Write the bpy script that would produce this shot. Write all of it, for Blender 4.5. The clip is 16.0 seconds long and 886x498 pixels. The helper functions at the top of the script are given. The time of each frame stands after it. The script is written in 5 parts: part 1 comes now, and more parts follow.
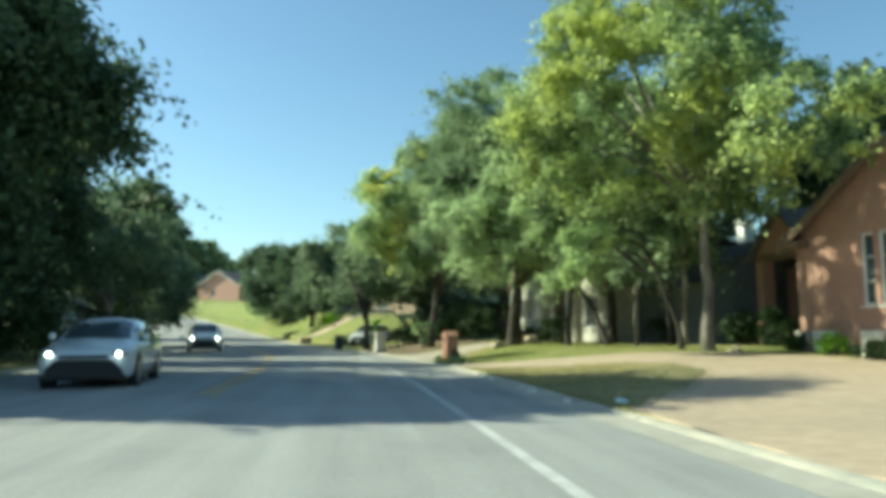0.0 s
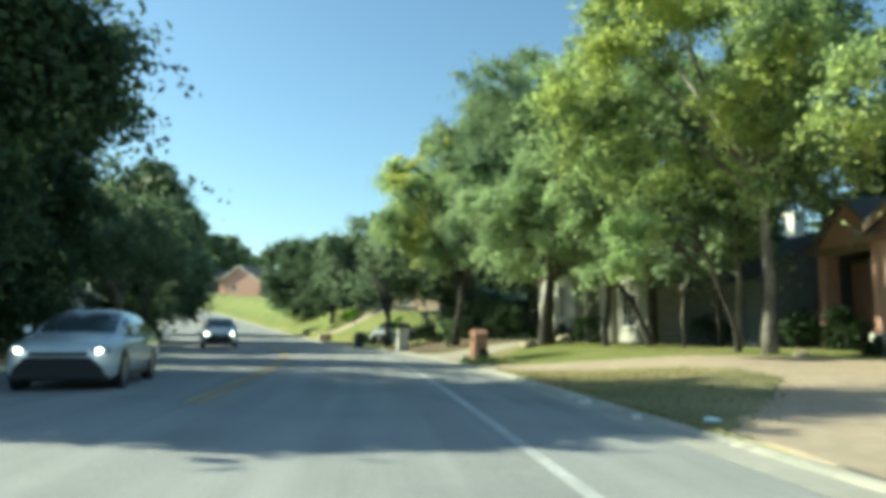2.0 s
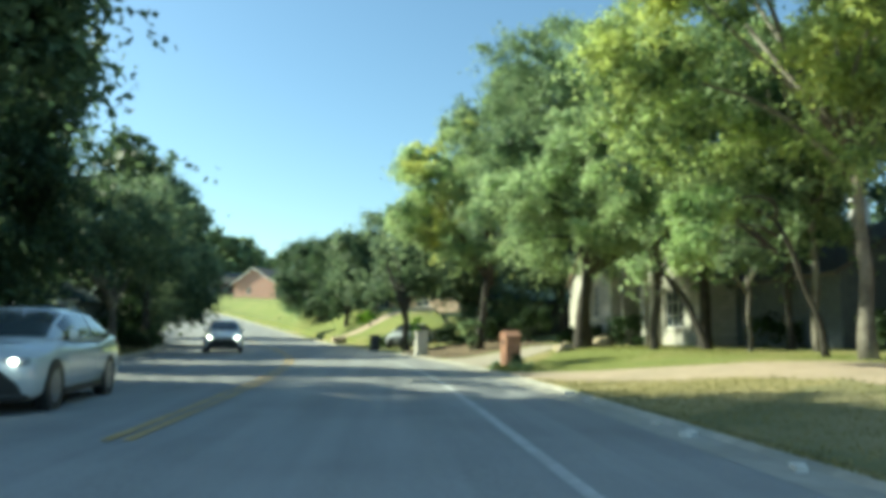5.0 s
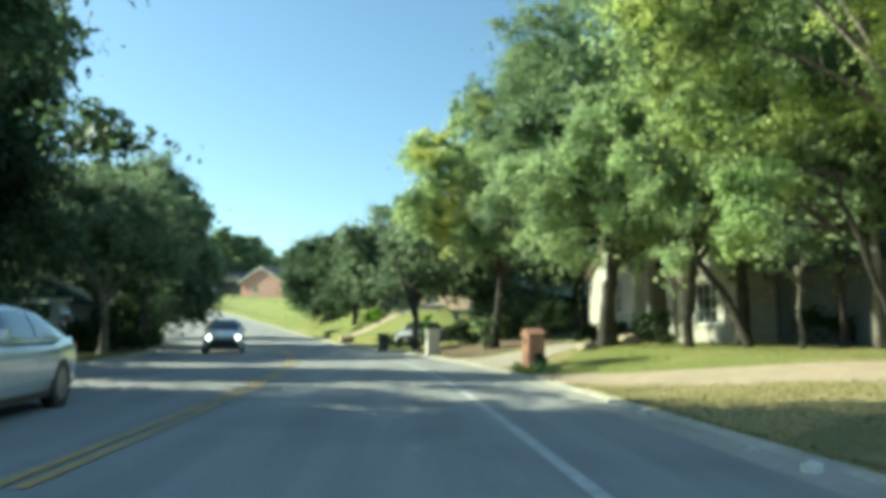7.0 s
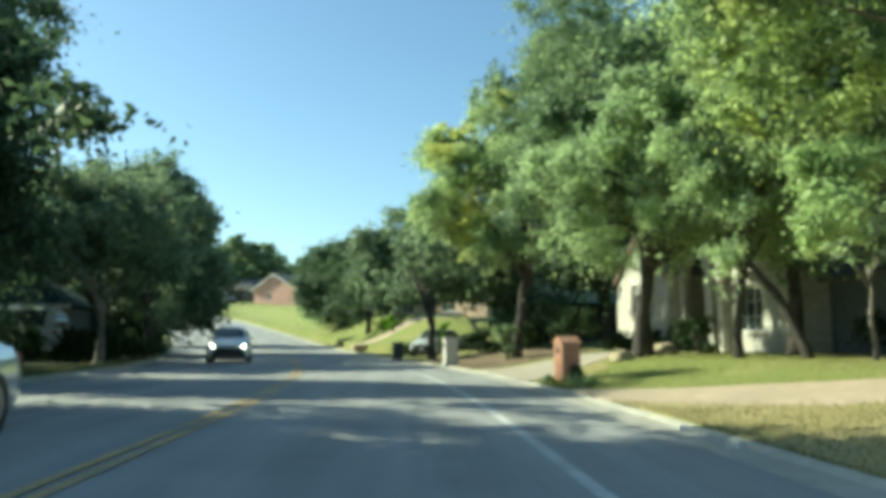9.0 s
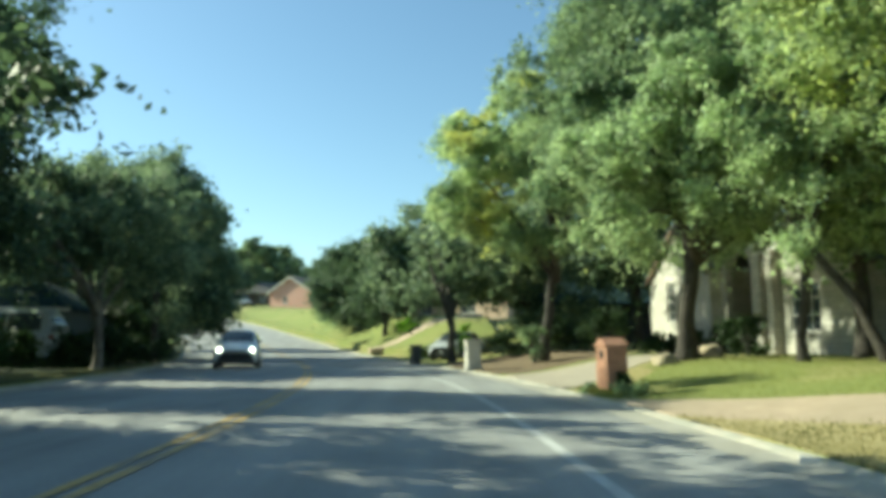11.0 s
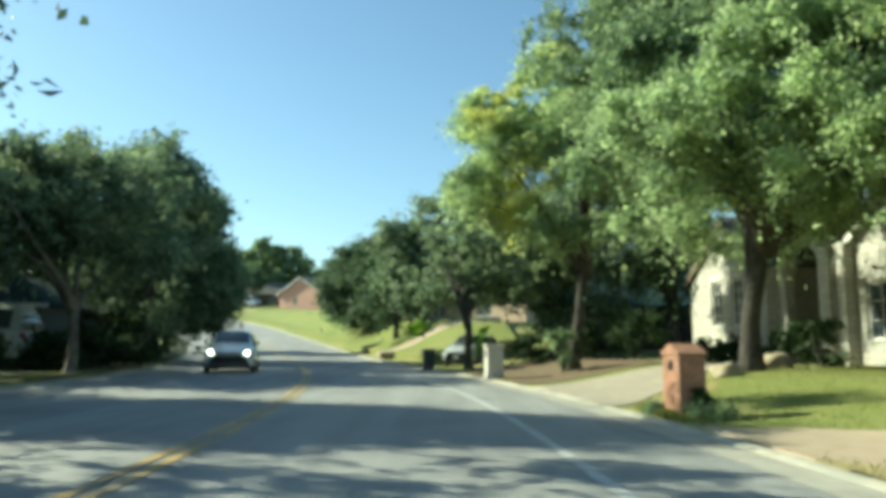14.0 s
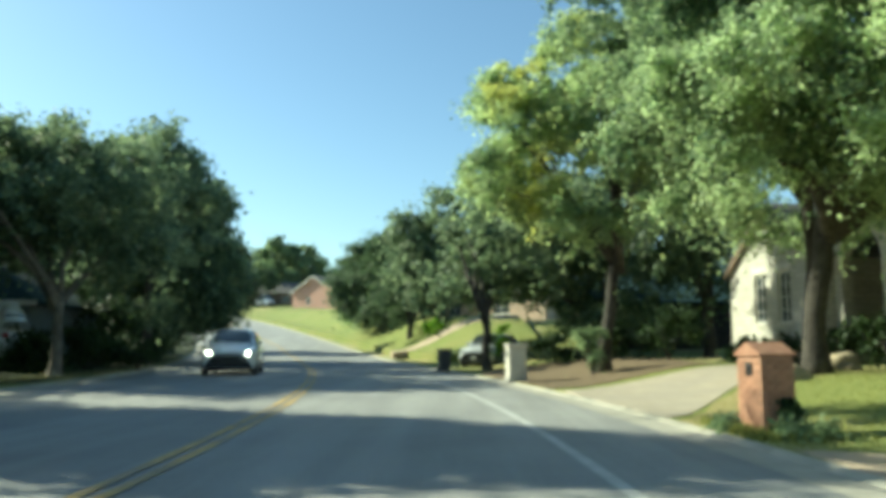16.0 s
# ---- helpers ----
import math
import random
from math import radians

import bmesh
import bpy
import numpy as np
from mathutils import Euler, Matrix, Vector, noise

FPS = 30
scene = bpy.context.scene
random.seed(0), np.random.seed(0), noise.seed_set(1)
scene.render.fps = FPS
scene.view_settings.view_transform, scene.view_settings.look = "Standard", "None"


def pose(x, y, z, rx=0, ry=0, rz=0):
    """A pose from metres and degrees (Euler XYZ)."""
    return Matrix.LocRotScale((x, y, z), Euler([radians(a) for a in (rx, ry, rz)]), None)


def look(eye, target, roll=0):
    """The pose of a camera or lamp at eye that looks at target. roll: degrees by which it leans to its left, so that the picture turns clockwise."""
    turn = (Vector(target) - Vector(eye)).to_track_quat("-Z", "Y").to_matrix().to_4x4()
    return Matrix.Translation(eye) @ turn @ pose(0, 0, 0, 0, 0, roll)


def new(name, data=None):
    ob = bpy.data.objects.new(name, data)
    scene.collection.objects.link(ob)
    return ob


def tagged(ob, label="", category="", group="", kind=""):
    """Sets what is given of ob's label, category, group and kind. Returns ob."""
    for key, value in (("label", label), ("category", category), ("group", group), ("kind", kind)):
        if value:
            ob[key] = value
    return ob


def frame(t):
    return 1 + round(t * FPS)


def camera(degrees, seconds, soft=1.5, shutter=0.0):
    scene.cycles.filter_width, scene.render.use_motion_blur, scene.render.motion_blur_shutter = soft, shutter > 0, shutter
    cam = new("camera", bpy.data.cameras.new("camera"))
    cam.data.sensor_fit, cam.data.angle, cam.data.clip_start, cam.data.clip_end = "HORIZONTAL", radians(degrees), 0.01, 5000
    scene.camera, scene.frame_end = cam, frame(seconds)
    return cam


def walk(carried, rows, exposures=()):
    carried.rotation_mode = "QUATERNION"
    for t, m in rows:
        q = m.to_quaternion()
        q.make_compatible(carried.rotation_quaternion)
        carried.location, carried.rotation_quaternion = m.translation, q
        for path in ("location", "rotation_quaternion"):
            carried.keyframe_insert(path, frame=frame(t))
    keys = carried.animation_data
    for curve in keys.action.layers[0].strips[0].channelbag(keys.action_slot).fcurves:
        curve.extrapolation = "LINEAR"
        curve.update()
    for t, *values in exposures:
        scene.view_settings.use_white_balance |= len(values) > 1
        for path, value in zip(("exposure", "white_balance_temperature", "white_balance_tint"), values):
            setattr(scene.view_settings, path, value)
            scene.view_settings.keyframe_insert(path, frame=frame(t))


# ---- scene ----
cam = camera(60.0, 16.0, soft=5.2)
PATH = [
    (0, 0.000, 0.000, 1.204, -7.21, 6.30, 0.19),
    (0.5, 0.012, 0.646, 1.203, -6.81, 6.31, 0.01),
    (1, 0.028, 1.295, 1.202, -6.08, 6.14, -0.08),
    (1.5, 0.048, 1.953, 1.201, -5.77, 6.08, -0.26),
    (2, 0.075, 2.620, 1.200, -5.62, 6.15, -0.47),
    (2.5, 0.104, 3.288, 1.196, -5.06, 6.13, -0.56),
    (3, 0.137, 3.931, 1.194, -4.60, 6.13, -0.46),
    (3.5, 0.162, 4.588, 1.193, -4.62, 6.29, -0.45),
    (4, 0.177, 5.255, 1.193, -4.50, 6.44, -0.38),
    (6.5, 0.218, 8.473, 1.189, -3.98, 6.10, 0.08),
    (7, 0.226, 9.093, 1.190, -3.61, 6.19, 0.16),
    (7.5, 0.223, 9.721, 1.192, -3.36, 6.20, 0.37),
    (8, 0.210, 10.366, 1.193, -3.44, 6.37, 0.24),
    (8.5, 0.204, 10.997, 1.193, -3.27, 6.68, 0.16),
    (9, 0.197, 11.640, 1.193, -2.53, 6.81, 0.13),
    (11.5, 0.131, 14.890, 1.201, -1.19, 7.03, 0.42),
    (12, 0.115, 15.543, 1.205, -1.29, 7.02, 0.34),
    (12.5, 0.098, 16.186, 1.209, -0.94, 6.89, 0.19),
    (13, 0.079, 16.827, 1.212, -0.76, 6.84, 0.08),
    (13.5, 0.055, 17.462, 1.216, -0.90, 7.07, -0.04),
    (14, 0.038, 18.081, 1.218, -0.33, 7.30, -0.22),
    (14.5, 0.026, 18.708, 1.219, 0.43, 7.35, -0.22),
    (15, 0.013, 19.371, 1.219, 0.65, 7.40, -0.03),
    (15.5, 0.000, 20.060, 1.220, 0.84, 7.27, -0.01),
    (16, 0.000, 20.733, 1.223, 0.81, 7.26, -0.12),
]
walk(cam, [(t, pose(x, y, z, 90 + pitch, roll, yaw)) for t, x, y, z, yaw, pitch, roll in PATH],
     exposures=[(0.0, 0.85, 5970, -14), (2.0, 0.92, 5970, -14), (3.5, 0.99, 5970, -14), (7.5, 1.03, 5970, -14), (9.0, 0.95, 5990, -14), (12.0, 0.89, 6060, -14), (13.5, 0.91, 6060, -14), (16.0, 0.93, 6060, -14)])

# ---- light: low morning sun from the far left, clear sky ----
SUN_EL, SUN_AZ = 32.0, 19.0          # azimuth: degrees ahead of due left
world = bpy.data.worlds.new("sky")
scene.world = world
world.use_nodes = True
wn, wl = world.node_tree.nodes, world.node_tree.links
sky = wn.new("ShaderNodeTexSky")
sky.sky_type, sky.sun_disc = "NISHITA", False
sky.sun_elevation, sky.sun_rotation = radians(SUN_EL), radians(270 + SUN_AZ)
sky.air_density, sky.dust_density, sky.ozone_density = 1.0, 0.6, 1.5
wn["Background"].inputs["Strength"].default_value = 0.098
wl.new(sky.outputs[0], wn["Background"].inputs["Color"])
to_sun = Vector((-math.cos(radians(SUN_AZ)) * math.cos(radians(SUN_EL)),
                 math.sin(radians(SUN_AZ)) * math.cos(radians(SUN_EL)), math.sin(radians(SUN_EL))))
sun_data = bpy.data.lights.new("sun", "SUN")
sun_data.energy, sun_data.angle, sun_data.color = 5.0, radians(0.55), (1.0, 0.885, 0.69)
sun = new("sun", sun_data)
sun.matrix_world = look(to_sun * 60, (0, 0, 0))


# ---- materials ----
def mat(name, c1, c2, scale=4.0, rough=0.8, bump=0.2, fine=None, metal=0.0, stain=None, stain_scale=0.4,
        stain_amount=0.5, rand=0.0, spec=0.5, coat=0.0):
    """Noise-mottled surface: two colours at a grain scale, an optional stain colour at a large one."""
    m = bpy.data.materials.new(name)
    m.use_nodes = True
    n, l = m.node_tree.nodes, m.node_tree.links
    b = n["Principled BSDF"]
    tc = n.new("ShaderNodeTexCoord")
    nz = n.new("ShaderNodeTexNoise")
    nz.inputs["Scale"].default_value, nz.inputs["Detail"].default_value = scale, 6
    l.new(tc.outputs["Object"], nz.inputs["Vector"])
    rp = n.new("ShaderNodeValToRGB")
    rp.color_ramp.elements[0].position, rp.color_ramp.elements[1].position = 0.32, 0.68
    rp.color_ramp.elements[0].color, rp.color_ramp.elements[1].color = (*c1, 1), (*c2, 1)
    l.new(nz.outputs["Fac"], rp.inputs["Fac"])
    out = rp.outputs["Color"]
    if stain:
        n2 = n.new("ShaderNodeTexNoise")
        n2.inputs["Scale"].default_value, n2.inputs["Detail"].default_value = stain_scale, 4
        l.new(tc.outputs["Object"], n2.inputs["Vector"])
        r2 = n.new("ShaderNodeValToRGB")
        r2.color_ramp.elements[0].position, r2.color_ramp.elements[1].position = 0.45, 0.65
        r2.color_ramp.elements[0].color = (0, 0, 0, 1)
        r2.color_ramp.elements[1].color = (stain_amount,) * 3 + (1,)
        l.new(n2.outputs["Fac"], r2.inputs["Fac"])
        mx = n.new("ShaderNodeMixRGB")
        mx.inputs["Color2"].default_value = (*stain, 1)
        l.new(r2.outputs["Color"], mx.inputs["Fac"])
        l.new(out, mx.inputs["Color1"])
        out = mx.outputs["Color"]
    if rand:
        oi = n.new("ShaderNodeObjectInfo")
        mr = n.new("ShaderNodeMapRange")
        mr.inputs["To Min"].default_value, mr.inputs["To Max"].default_value = 1 - rand, 1 + rand
        l.new(oi.outputs["Random"], mr.inputs["Value"])
        hs = n.new("ShaderNodeHueSaturation")
        l.new(mr.outputs["Result"], hs.inputs["Value"])
        l.new(out, hs.inputs["Color"])
        out = hs.outputs["Color"]
    l.new(out, b.inputs["Base Color"])
    b.inputs["Roughness"].default_value, b.inputs["Metallic"].default_value = rough, metal
    b.inputs["Specular IOR Level"].default_value = spec
    b.inputs["Coat Weight"].default_value = coat
    if bump:
        nb = n.new("ShaderNodeTexNoise")
        nb.inputs["Scale"].default_value, nb.inputs["Detail"].default_value = fine or scale * 4, 4
        l.new(tc.outputs["Object"], nb.inputs["Vector"])
        bp = n.new("ShaderNodeBump")
        bp.inputs["Strength"].default_value, bp.inputs["Distance"].default_value = bump, 0.03
        l.new(nb.outputs["Fac"], bp.inputs["Height"])
        l.new(bp.outputs["Normal"], b.inputs["Normal"])
    return m


def leaf_mat(name, dark, light, through_light=0.35, patch=None):
    """Leaves: colour varies leaf by leaf and branch by branch, light shines through."""
    m = bpy.data.materials.new(name)
    m.use_nodes = True
    n, l = m.node_tree.nodes, m.node_tree.links
    b, o = n["Principled BSDF"], n["Material Output"]
    geo, tc, nz = n.new("ShaderNodeNewGeometry"), n.new("ShaderNodeTexCoord"), n.new("ShaderNodeTexNoise")
    nz.inputs["Scale"].default_value, nz.inputs["Detail"].default_value = 0.55, 3
    l.new(tc.outputs["Object"], nz.inputs["Vector"])
    add = n.new("ShaderNodeMath")
    add.operation, add.inputs[1].default_value = "MULTIPLY", 0.45
    l.new(geo.outputs["Random Per Island"], add.inputs[0])
    add2 = n.new("ShaderNodeMath")
    l.new(add.outputs[0], add2.inputs[0])
    l.new(nz.outputs["Fac"], add2.inputs[1])
    rp = n.new("ShaderNodeValToRGB")
    e = rp.color_ramp.elements
    e[0].position, e[1].position = 0.45, 0.95
    e[0].color, e[1].color = (*dark, 1), (*light, 1)
    l.new(add2.outputs[0], rp.inputs["Fac"])
    col = rp.outputs["Color"]
    if patch:
        n2 = n.new("ShaderNodeTexNoise")
        n2.inputs["Scale"].default_value = 0.28
        l.new(tc.outputs["Object"], n2.inputs["Vector"])
        r2 = n.new("ShaderNodeValToRGB")
        r2.color_ramp.elements[0].position, r2.color_ramp.elements[1].position = 0.5, 0.66
        l.new(n2.outputs["Fac"], r2.inputs["Fac"])
        mx = n.new("ShaderNodeMixRGB")
        mx.inputs["Color2"].default_value = (*patch, 1)
        l.new(r2.outputs["Color"], mx.inputs["Fac"])
        l.new(col, mx.inputs["Color1"])
        col = mx.outputs["Color"]
    l.new(col, b.inputs["Base Color"])
    b.inputs["Roughness"].default_value, b.inputs["Specular IOR Level"].default_value = 0.58, 0.3
    tr, ms = n.new("ShaderNodeBsdfTranslucent"), n.new("ShaderNodeMixShader")
    hs = n.new("ShaderNodeHueSaturation")
    hs.inputs["Saturation"].default_value, hs.inputs["Value"].default_value = 1.06, 1.5
    l.new(col, hs.inputs["Color"])
    l.new(hs.outputs["Color"], tr.inputs["Color"])
    ms.inputs["Fac"].default_value = through_light
    l.new(b.outputs[0], ms.inputs[1])
    l.new(tr.outputs[0], ms.inputs[2])
    l.new(ms.outputs[0], o.inputs["Surface"])
    return m


def masonry_mat(name, c1, c2, mortar, length, height, joint=0.012, bump=0.5, offset=0.5, rough=0.9, sooty=None):
    """Coursed masonry on upright walls; courses follow height, bricks run along the wall."""
    m = mat(name, c1, c2, 6.0, rough, 0.0, stain=sooty, stain_scale=0.5)
    n, l = m.node_tree.nodes, m.node_tree.links
    b = n["Principled BSDF"]
    tc, sp, sm, cb = n.new("ShaderNodeTexCoord"), n.new("ShaderNodeSeparateXYZ"), n.new("ShaderNodeMath"), n.new("ShaderNodeCombineXYZ")
    l.new(tc.outputs["Object"], sp.inputs[0])
    l.new(sp.outputs["X"], sm.inputs[0])
    l.new(sp.outputs["Y"], sm.inputs[1])
    l.new(sm.outputs[0], cb.inputs["X"])
    l.new(sp.outputs["Z"], cb.inputs["Y"])
    br = n.new("ShaderNodeTexBrick")
    br.inputs["Scale"].default_value = 1.0
    br.inputs["Brick Width"].default_value, br.inputs["Row Height"].default_value = length, height
    br.inputs["Mortar Size"].default_value, br.inputs["Mortar"].default_value = joint, (*mortar, 1)
    br.inputs["Bias"].default_value, br.offset = 0.0, offset
    br.inputs["Color1"].default_value, br.inputs["Color2"].default_value = (*c1, 1), (*c2, 1)
    l.new(cb.outputs[0], br.inputs["Vector"])
    mx = n.new("ShaderNodeMixRGB")
    mx.inputs["Fac"].default_value = 0.35
    old = b.inputs["Base Color"].links[0].from_socket
    l.new(br.outputs["Color"], mx.inputs["Color1"])
    l.new(old, mx.inputs["Color2"])
    l.new(mx.outputs["Color"], b.inputs["Base Color"])
    bp = n.new("ShaderNodeBump")
    bp.inputs["Strength"].default_value, bp.inputs["Distance"].default_value, bp.invert = bump, 0.01, True
    l.new(br.outputs["Fac"], bp.inputs["Height"])
    l.new(bp.outputs["Normal"], b.inputs["Normal"])
    return m


def lawn_mat(name, green1, green2, dry1, dry2):
    """Turf: greens that give way to dried straw in drifts."""
    m = mat(name, green1, green2, 9.0, 0.9, 0.6, 60.0)
    n, l = m.node_tree.nodes, m.node_tree.links
    b = n["Principled BSDF"]
    old = b.inputs["Base Color"].links[0].from_socket
    tc, n1, n2 = n.new("ShaderNodeTexCoord"), n.new("ShaderNodeTexNoise"), n.new("ShaderNodeTexNoise")
    n1.inputs["Scale"].default_value, n1.inputs["Detail"].default_value = 0.22, 5
    n2.inputs["Scale"].default_value, n2.inputs["Detail"].default_value = 14.0, 5
    l.new(tc.outputs["Object"], n1.inputs["Vector"])
    l.new(tc.outputs["Object"], n2.inputs["Vector"])
    r1, r2 = n.new("ShaderNodeValToRGB"), n.new("ShaderNodeValToRGB")
    r1.color_ramp.elements[0].position, r1.color_ramp.elements[1].position = 0.47, 0.66
    l.new(n1.outputs["Fac"], r1.inputs["Fac"])
    r2.color_ramp.elements[0].color, r2.color_ramp.elements[1].color = (*dry1, 1), (*dry2, 1)
    l.new(n2.outputs["Fac"], r2.inputs["Fac"])
    mx = n.new("ShaderNodeMixRGB")
    l.new(r1.outputs["Color"], mx.inputs["Fac"])
    l.new(old, mx.inputs["Color1"])
    l.new(r2.outputs["Color"], mx.inputs["Color2"])
    l.new(mx.outputs["Color"], b.inputs["Base Color"])
    return m


def glow_mat(name, color, strength):
    m = bpy.data.materials.new(name)
    m.use_nodes = True
    b = m.node_tree.nodes["Principled BSDF"]
    b.inputs["Base Color"].default_value = (*color, 1)
    b.inputs["Emission Color"].default_value, b.inputs["Emission Strength"].default_value = (*color, 1), strength
    return m


def plain(name, color, rough=0.4, metal=0.0, coat=0.0):
    m = mat(name, tuple(c * 0.93 for c in color), tuple(min(1, c * 1.07) for c in color), 3.0, rough, 0.0, None, metal, coat=coat)
    return m


M_ASPHALT = mat("asphalt", (0.25, 0.25, 0.242), (0.32, 0.32, 0.31), 22, 0.85, 0.35, 160, stain=(0.20, 0.20, 0.20), stain_scale=0.35, stain_amount=0.6)
def add_tracks(m, colour, amount):
    """Long pale streaks along the direction of travel."""
    n, l = m.node_tree.nodes, m.node_tree.links
    b = n["Principled BSDF"]
    old = b.inputs["Base Color"].links[0].from_socket
    tc, mp, nz, rp, mx = n.new("ShaderNodeTexCoord"), n.new("ShaderNodeMapping"), n.new("ShaderNodeTexNoise"), n.new("ShaderNodeValToRGB"), n.new("ShaderNodeMixRGB")
    mp.inputs["Scale"].default_value = (0.9, 0.045, 1)
    nz.inputs["Scale"].default_value, nz.inputs["Detail"].default_value = 1.6, 5
    rp.color_ramp.elements[0].position, rp.color_ramp.elements[1].position = 0.42, 0.7
    rp.color_ramp.elements[1].color = (amount, amount, amount, 1)
    mx.inputs["Color2"].default_value = (*colour, 1)
    l.new(tc.outputs["Object"], mp.inputs["Vector"])
    l.new(mp.outputs["Vector"], nz.inputs["Vector"])
    l.new(nz.outputs["Fac"], rp.inputs["Fac"])
    l.new(rp.outputs["Color"], mx.inputs["Fac"])
    l.new(old, mx.inputs["Color1"])
    l.new(mx.outputs["Color"], b.inputs["Base Color"])


add_tracks(M_ASPHALT, (0.40, 0.40, 0.385), 0.6)
M_GUTTER = mat("concrete_gutter", (0.355, 0.335, 0.285), (0.435, 0.41, 0.35), 5, 0.9, 0.25, 60, stain=(0.30, 0.28, 0.235), stain_scale=0.9, stain_amount=0.6)
M_KERB = mat("concrete_kerb", (0.38, 0.35, 0.285), (0.46, 0.425, 0.35), 5, 0.9, 0.25, 60, stain=(0.22, 0.24, 0.21), stain_scale=0.8, stain_amount=0.5, rand=0.14)
M_WHITE_LINE = mat("worn_white_paint", (0.42, 0.42, 0.41), (0.60, 0.60, 0.585), 7, 0.7, 0.2, 80, stain=(0.34, 0.34, 0.33), stain_scale=1.4, stain_amount=0.6)
M_YELLOW_LINE = mat("worn_yellow_paint", (0.40, 0.275, 0.10), (0.56, 0.385, 0.135), 7, 0.7, 0.2, 80, stain=(0.24, 0.21, 0.16), stain_scale=0.7, stain_amount=0.8)
M_DRIVE = mat("tan_concrete", (0.37, 0.285, 0.20), (0.46, 0.36, 0.26), 3.5, 0.9, 0.25, 70, stain=(0.33, 0.27, 0.19), stain_scale=0.5, stain_amount=0.5)
M_PALE_DRIVE = mat("pale_concrete", (0.34, 0.29, 0.225), (0.42, 0.365, 0.285), 3.5, 0.9, 0.25, 70, stain=(0.31, 0.28, 0.24), stain_scale=0.5, stain_amount=0.5)
M_LAWN = lawn_mat("lawn", (0.155, 0.185, 0.045), (0.25, 0.265, 0.07), (0.33, 0.275, 0.12), (0.41, 0.345, 0.17))
M_DRY = lawn_mat("dry_lawn", (0.25, 0.215, 0.085), (0.35, 0.295, 0.125), (0.42, 0.34, 0.165), (0.50, 0.42, 0.225))
M_GREEN_LAWN = lawn_mat("green_lawn", (0.15, 0.185, 0.038), (0.205, 0.23, 0.05), (0.20, 0.21, 0.05), (0.235, 0.235, 0.07))
M_SOIL = mat("leaf_litter", (0.10, 0.07, 0.04), (0.22, 0.16, 0.09), 8, 0.95, 0.5, 40)
M_BARK = mat("oak_bark", (0.024, 0.021, 0.018), (0.07, 0.061, 0.051), 6, 0.95, 0.8, 22, stain=(0.10, 0.09, 0.074), stain_scale=1.3, stain_amount=0.5)
M_PALE_BARK = mat("pale_bark", (0.095, 0.083, 0.068), (0.18, 0.16, 0.13), 5, 0.9, 0.5, 22, stain=(0.34, 0.31, 0.26), stain_scale=0.9, stain_amount=0.65)
M_OAK = leaf_mat("oak_leaves", (0.075, 0.125, 0.07), (0.32, 0.40, 0.21), 0.42)
M_OAK_LIGHT = leaf_mat("light_oak_leaves", (0.085, 0.145, 0.08), (0.50, 0.60, 0.32), 0.46)
M_OAK_MID = leaf_mat("round_oak_leaves", (0.07, 0.112, 0.066), (0.27, 0.335, 0.19), 0.42)
# darker copy of the oak leaves; the shaded side is put into the colour
M_OAK_SHADED = leaf_mat("shaded_oak_leaves", (0.042, 0.072, 0.042), (0.112, 0.16, 0.078), 0.34)
# rough turf, made darker to carry the tree shadow on the island
M_ISLAND = lawn_mat("shaded_island_turf", (0.12, 0.13, 0.05), (0.20, 0.19, 0.075), (0.28, 0.24, 0.12), (0.36, 0.31, 0.165))
# turf far darker than the lawn, tree shade put into its colour
M_SHADE_YARD = lawn_mat("shade_darkened_turf", (0.04, 0.06, 0.022), (0.075, 0.095, 0.035), (0.06, 0.055, 0.03), (0.09, 0.085, 0.045))
M_ELM_GREEN = leaf_mat("olive_elm_leaves", (0.085, 0.14, 0.068), (0.44, 0.52, 0.22), 0.48, patch=(0.41, 0.45, 0.13))
M_ROUGH_GRASS = leaf_mat("rough_grass_blades", (0.13, 0.135, 0.05), (0.31, 0.27, 0.12), 0.3)
M_ELM = leaf_mat("yellowing_leaves", (0.115, 0.19, 0.095), (0.50, 0.58, 0.29), 0.56, patch=(0.48, 0.48, 0.13))
M_MYRTLE = leaf_mat("pale_leaves", (0.19, 0.28, 0.115), (0.46, 0.56, 0.25), 0.40)
# greens lowered to near black, deep shade put into the leaf colour
M_SHRUB = leaf_mat("darkened_shrub_leaves", (0.02, 0.04, 0.016), (0.055, 0.09, 0.03), 0.22)
M_BRIGHT_SHRUB = leaf_mat("bright_shrub_leaves", (0.12, 0.24, 0.03), (0.24, 0.38, 0.05), 0.4)
M_GRASS = leaf_mat("grass_blades", (0.16, 0.185, 0.05), (0.27, 0.28, 0.08), 0.3)


# ---- building helpers ----
def part(name, bm, material, parent=None, label="", smooth=False):
    """One mesh object from a bmesh (or a ready mesh), under a thing or a part."""
    if isinstance(bm, bpy.types.Mesh):
        me = bm
    else:
        bmesh.ops.recalc_face_normals(bm, faces=bm.faces)
        me = bpy.data.meshes.new(name)
        bm.to_mesh(me)
        bm.free()
    if smooth:
        me.polygons.foreach_set("use_smooth", [True] * len(me.polygons))
    me.materials.clear()
    me.materials.append(material)
    ob = new(name, me)
    ob.parent = parent
    if label:
        tagged(ob, label)
    return ob


def thing(name, m, label, category, group="", kind=""):
    ob = new(name)
    ob.empty_display_size = 0.2
    ob.matrix_world = m
    return tagged(ob, label, category, group, kind)


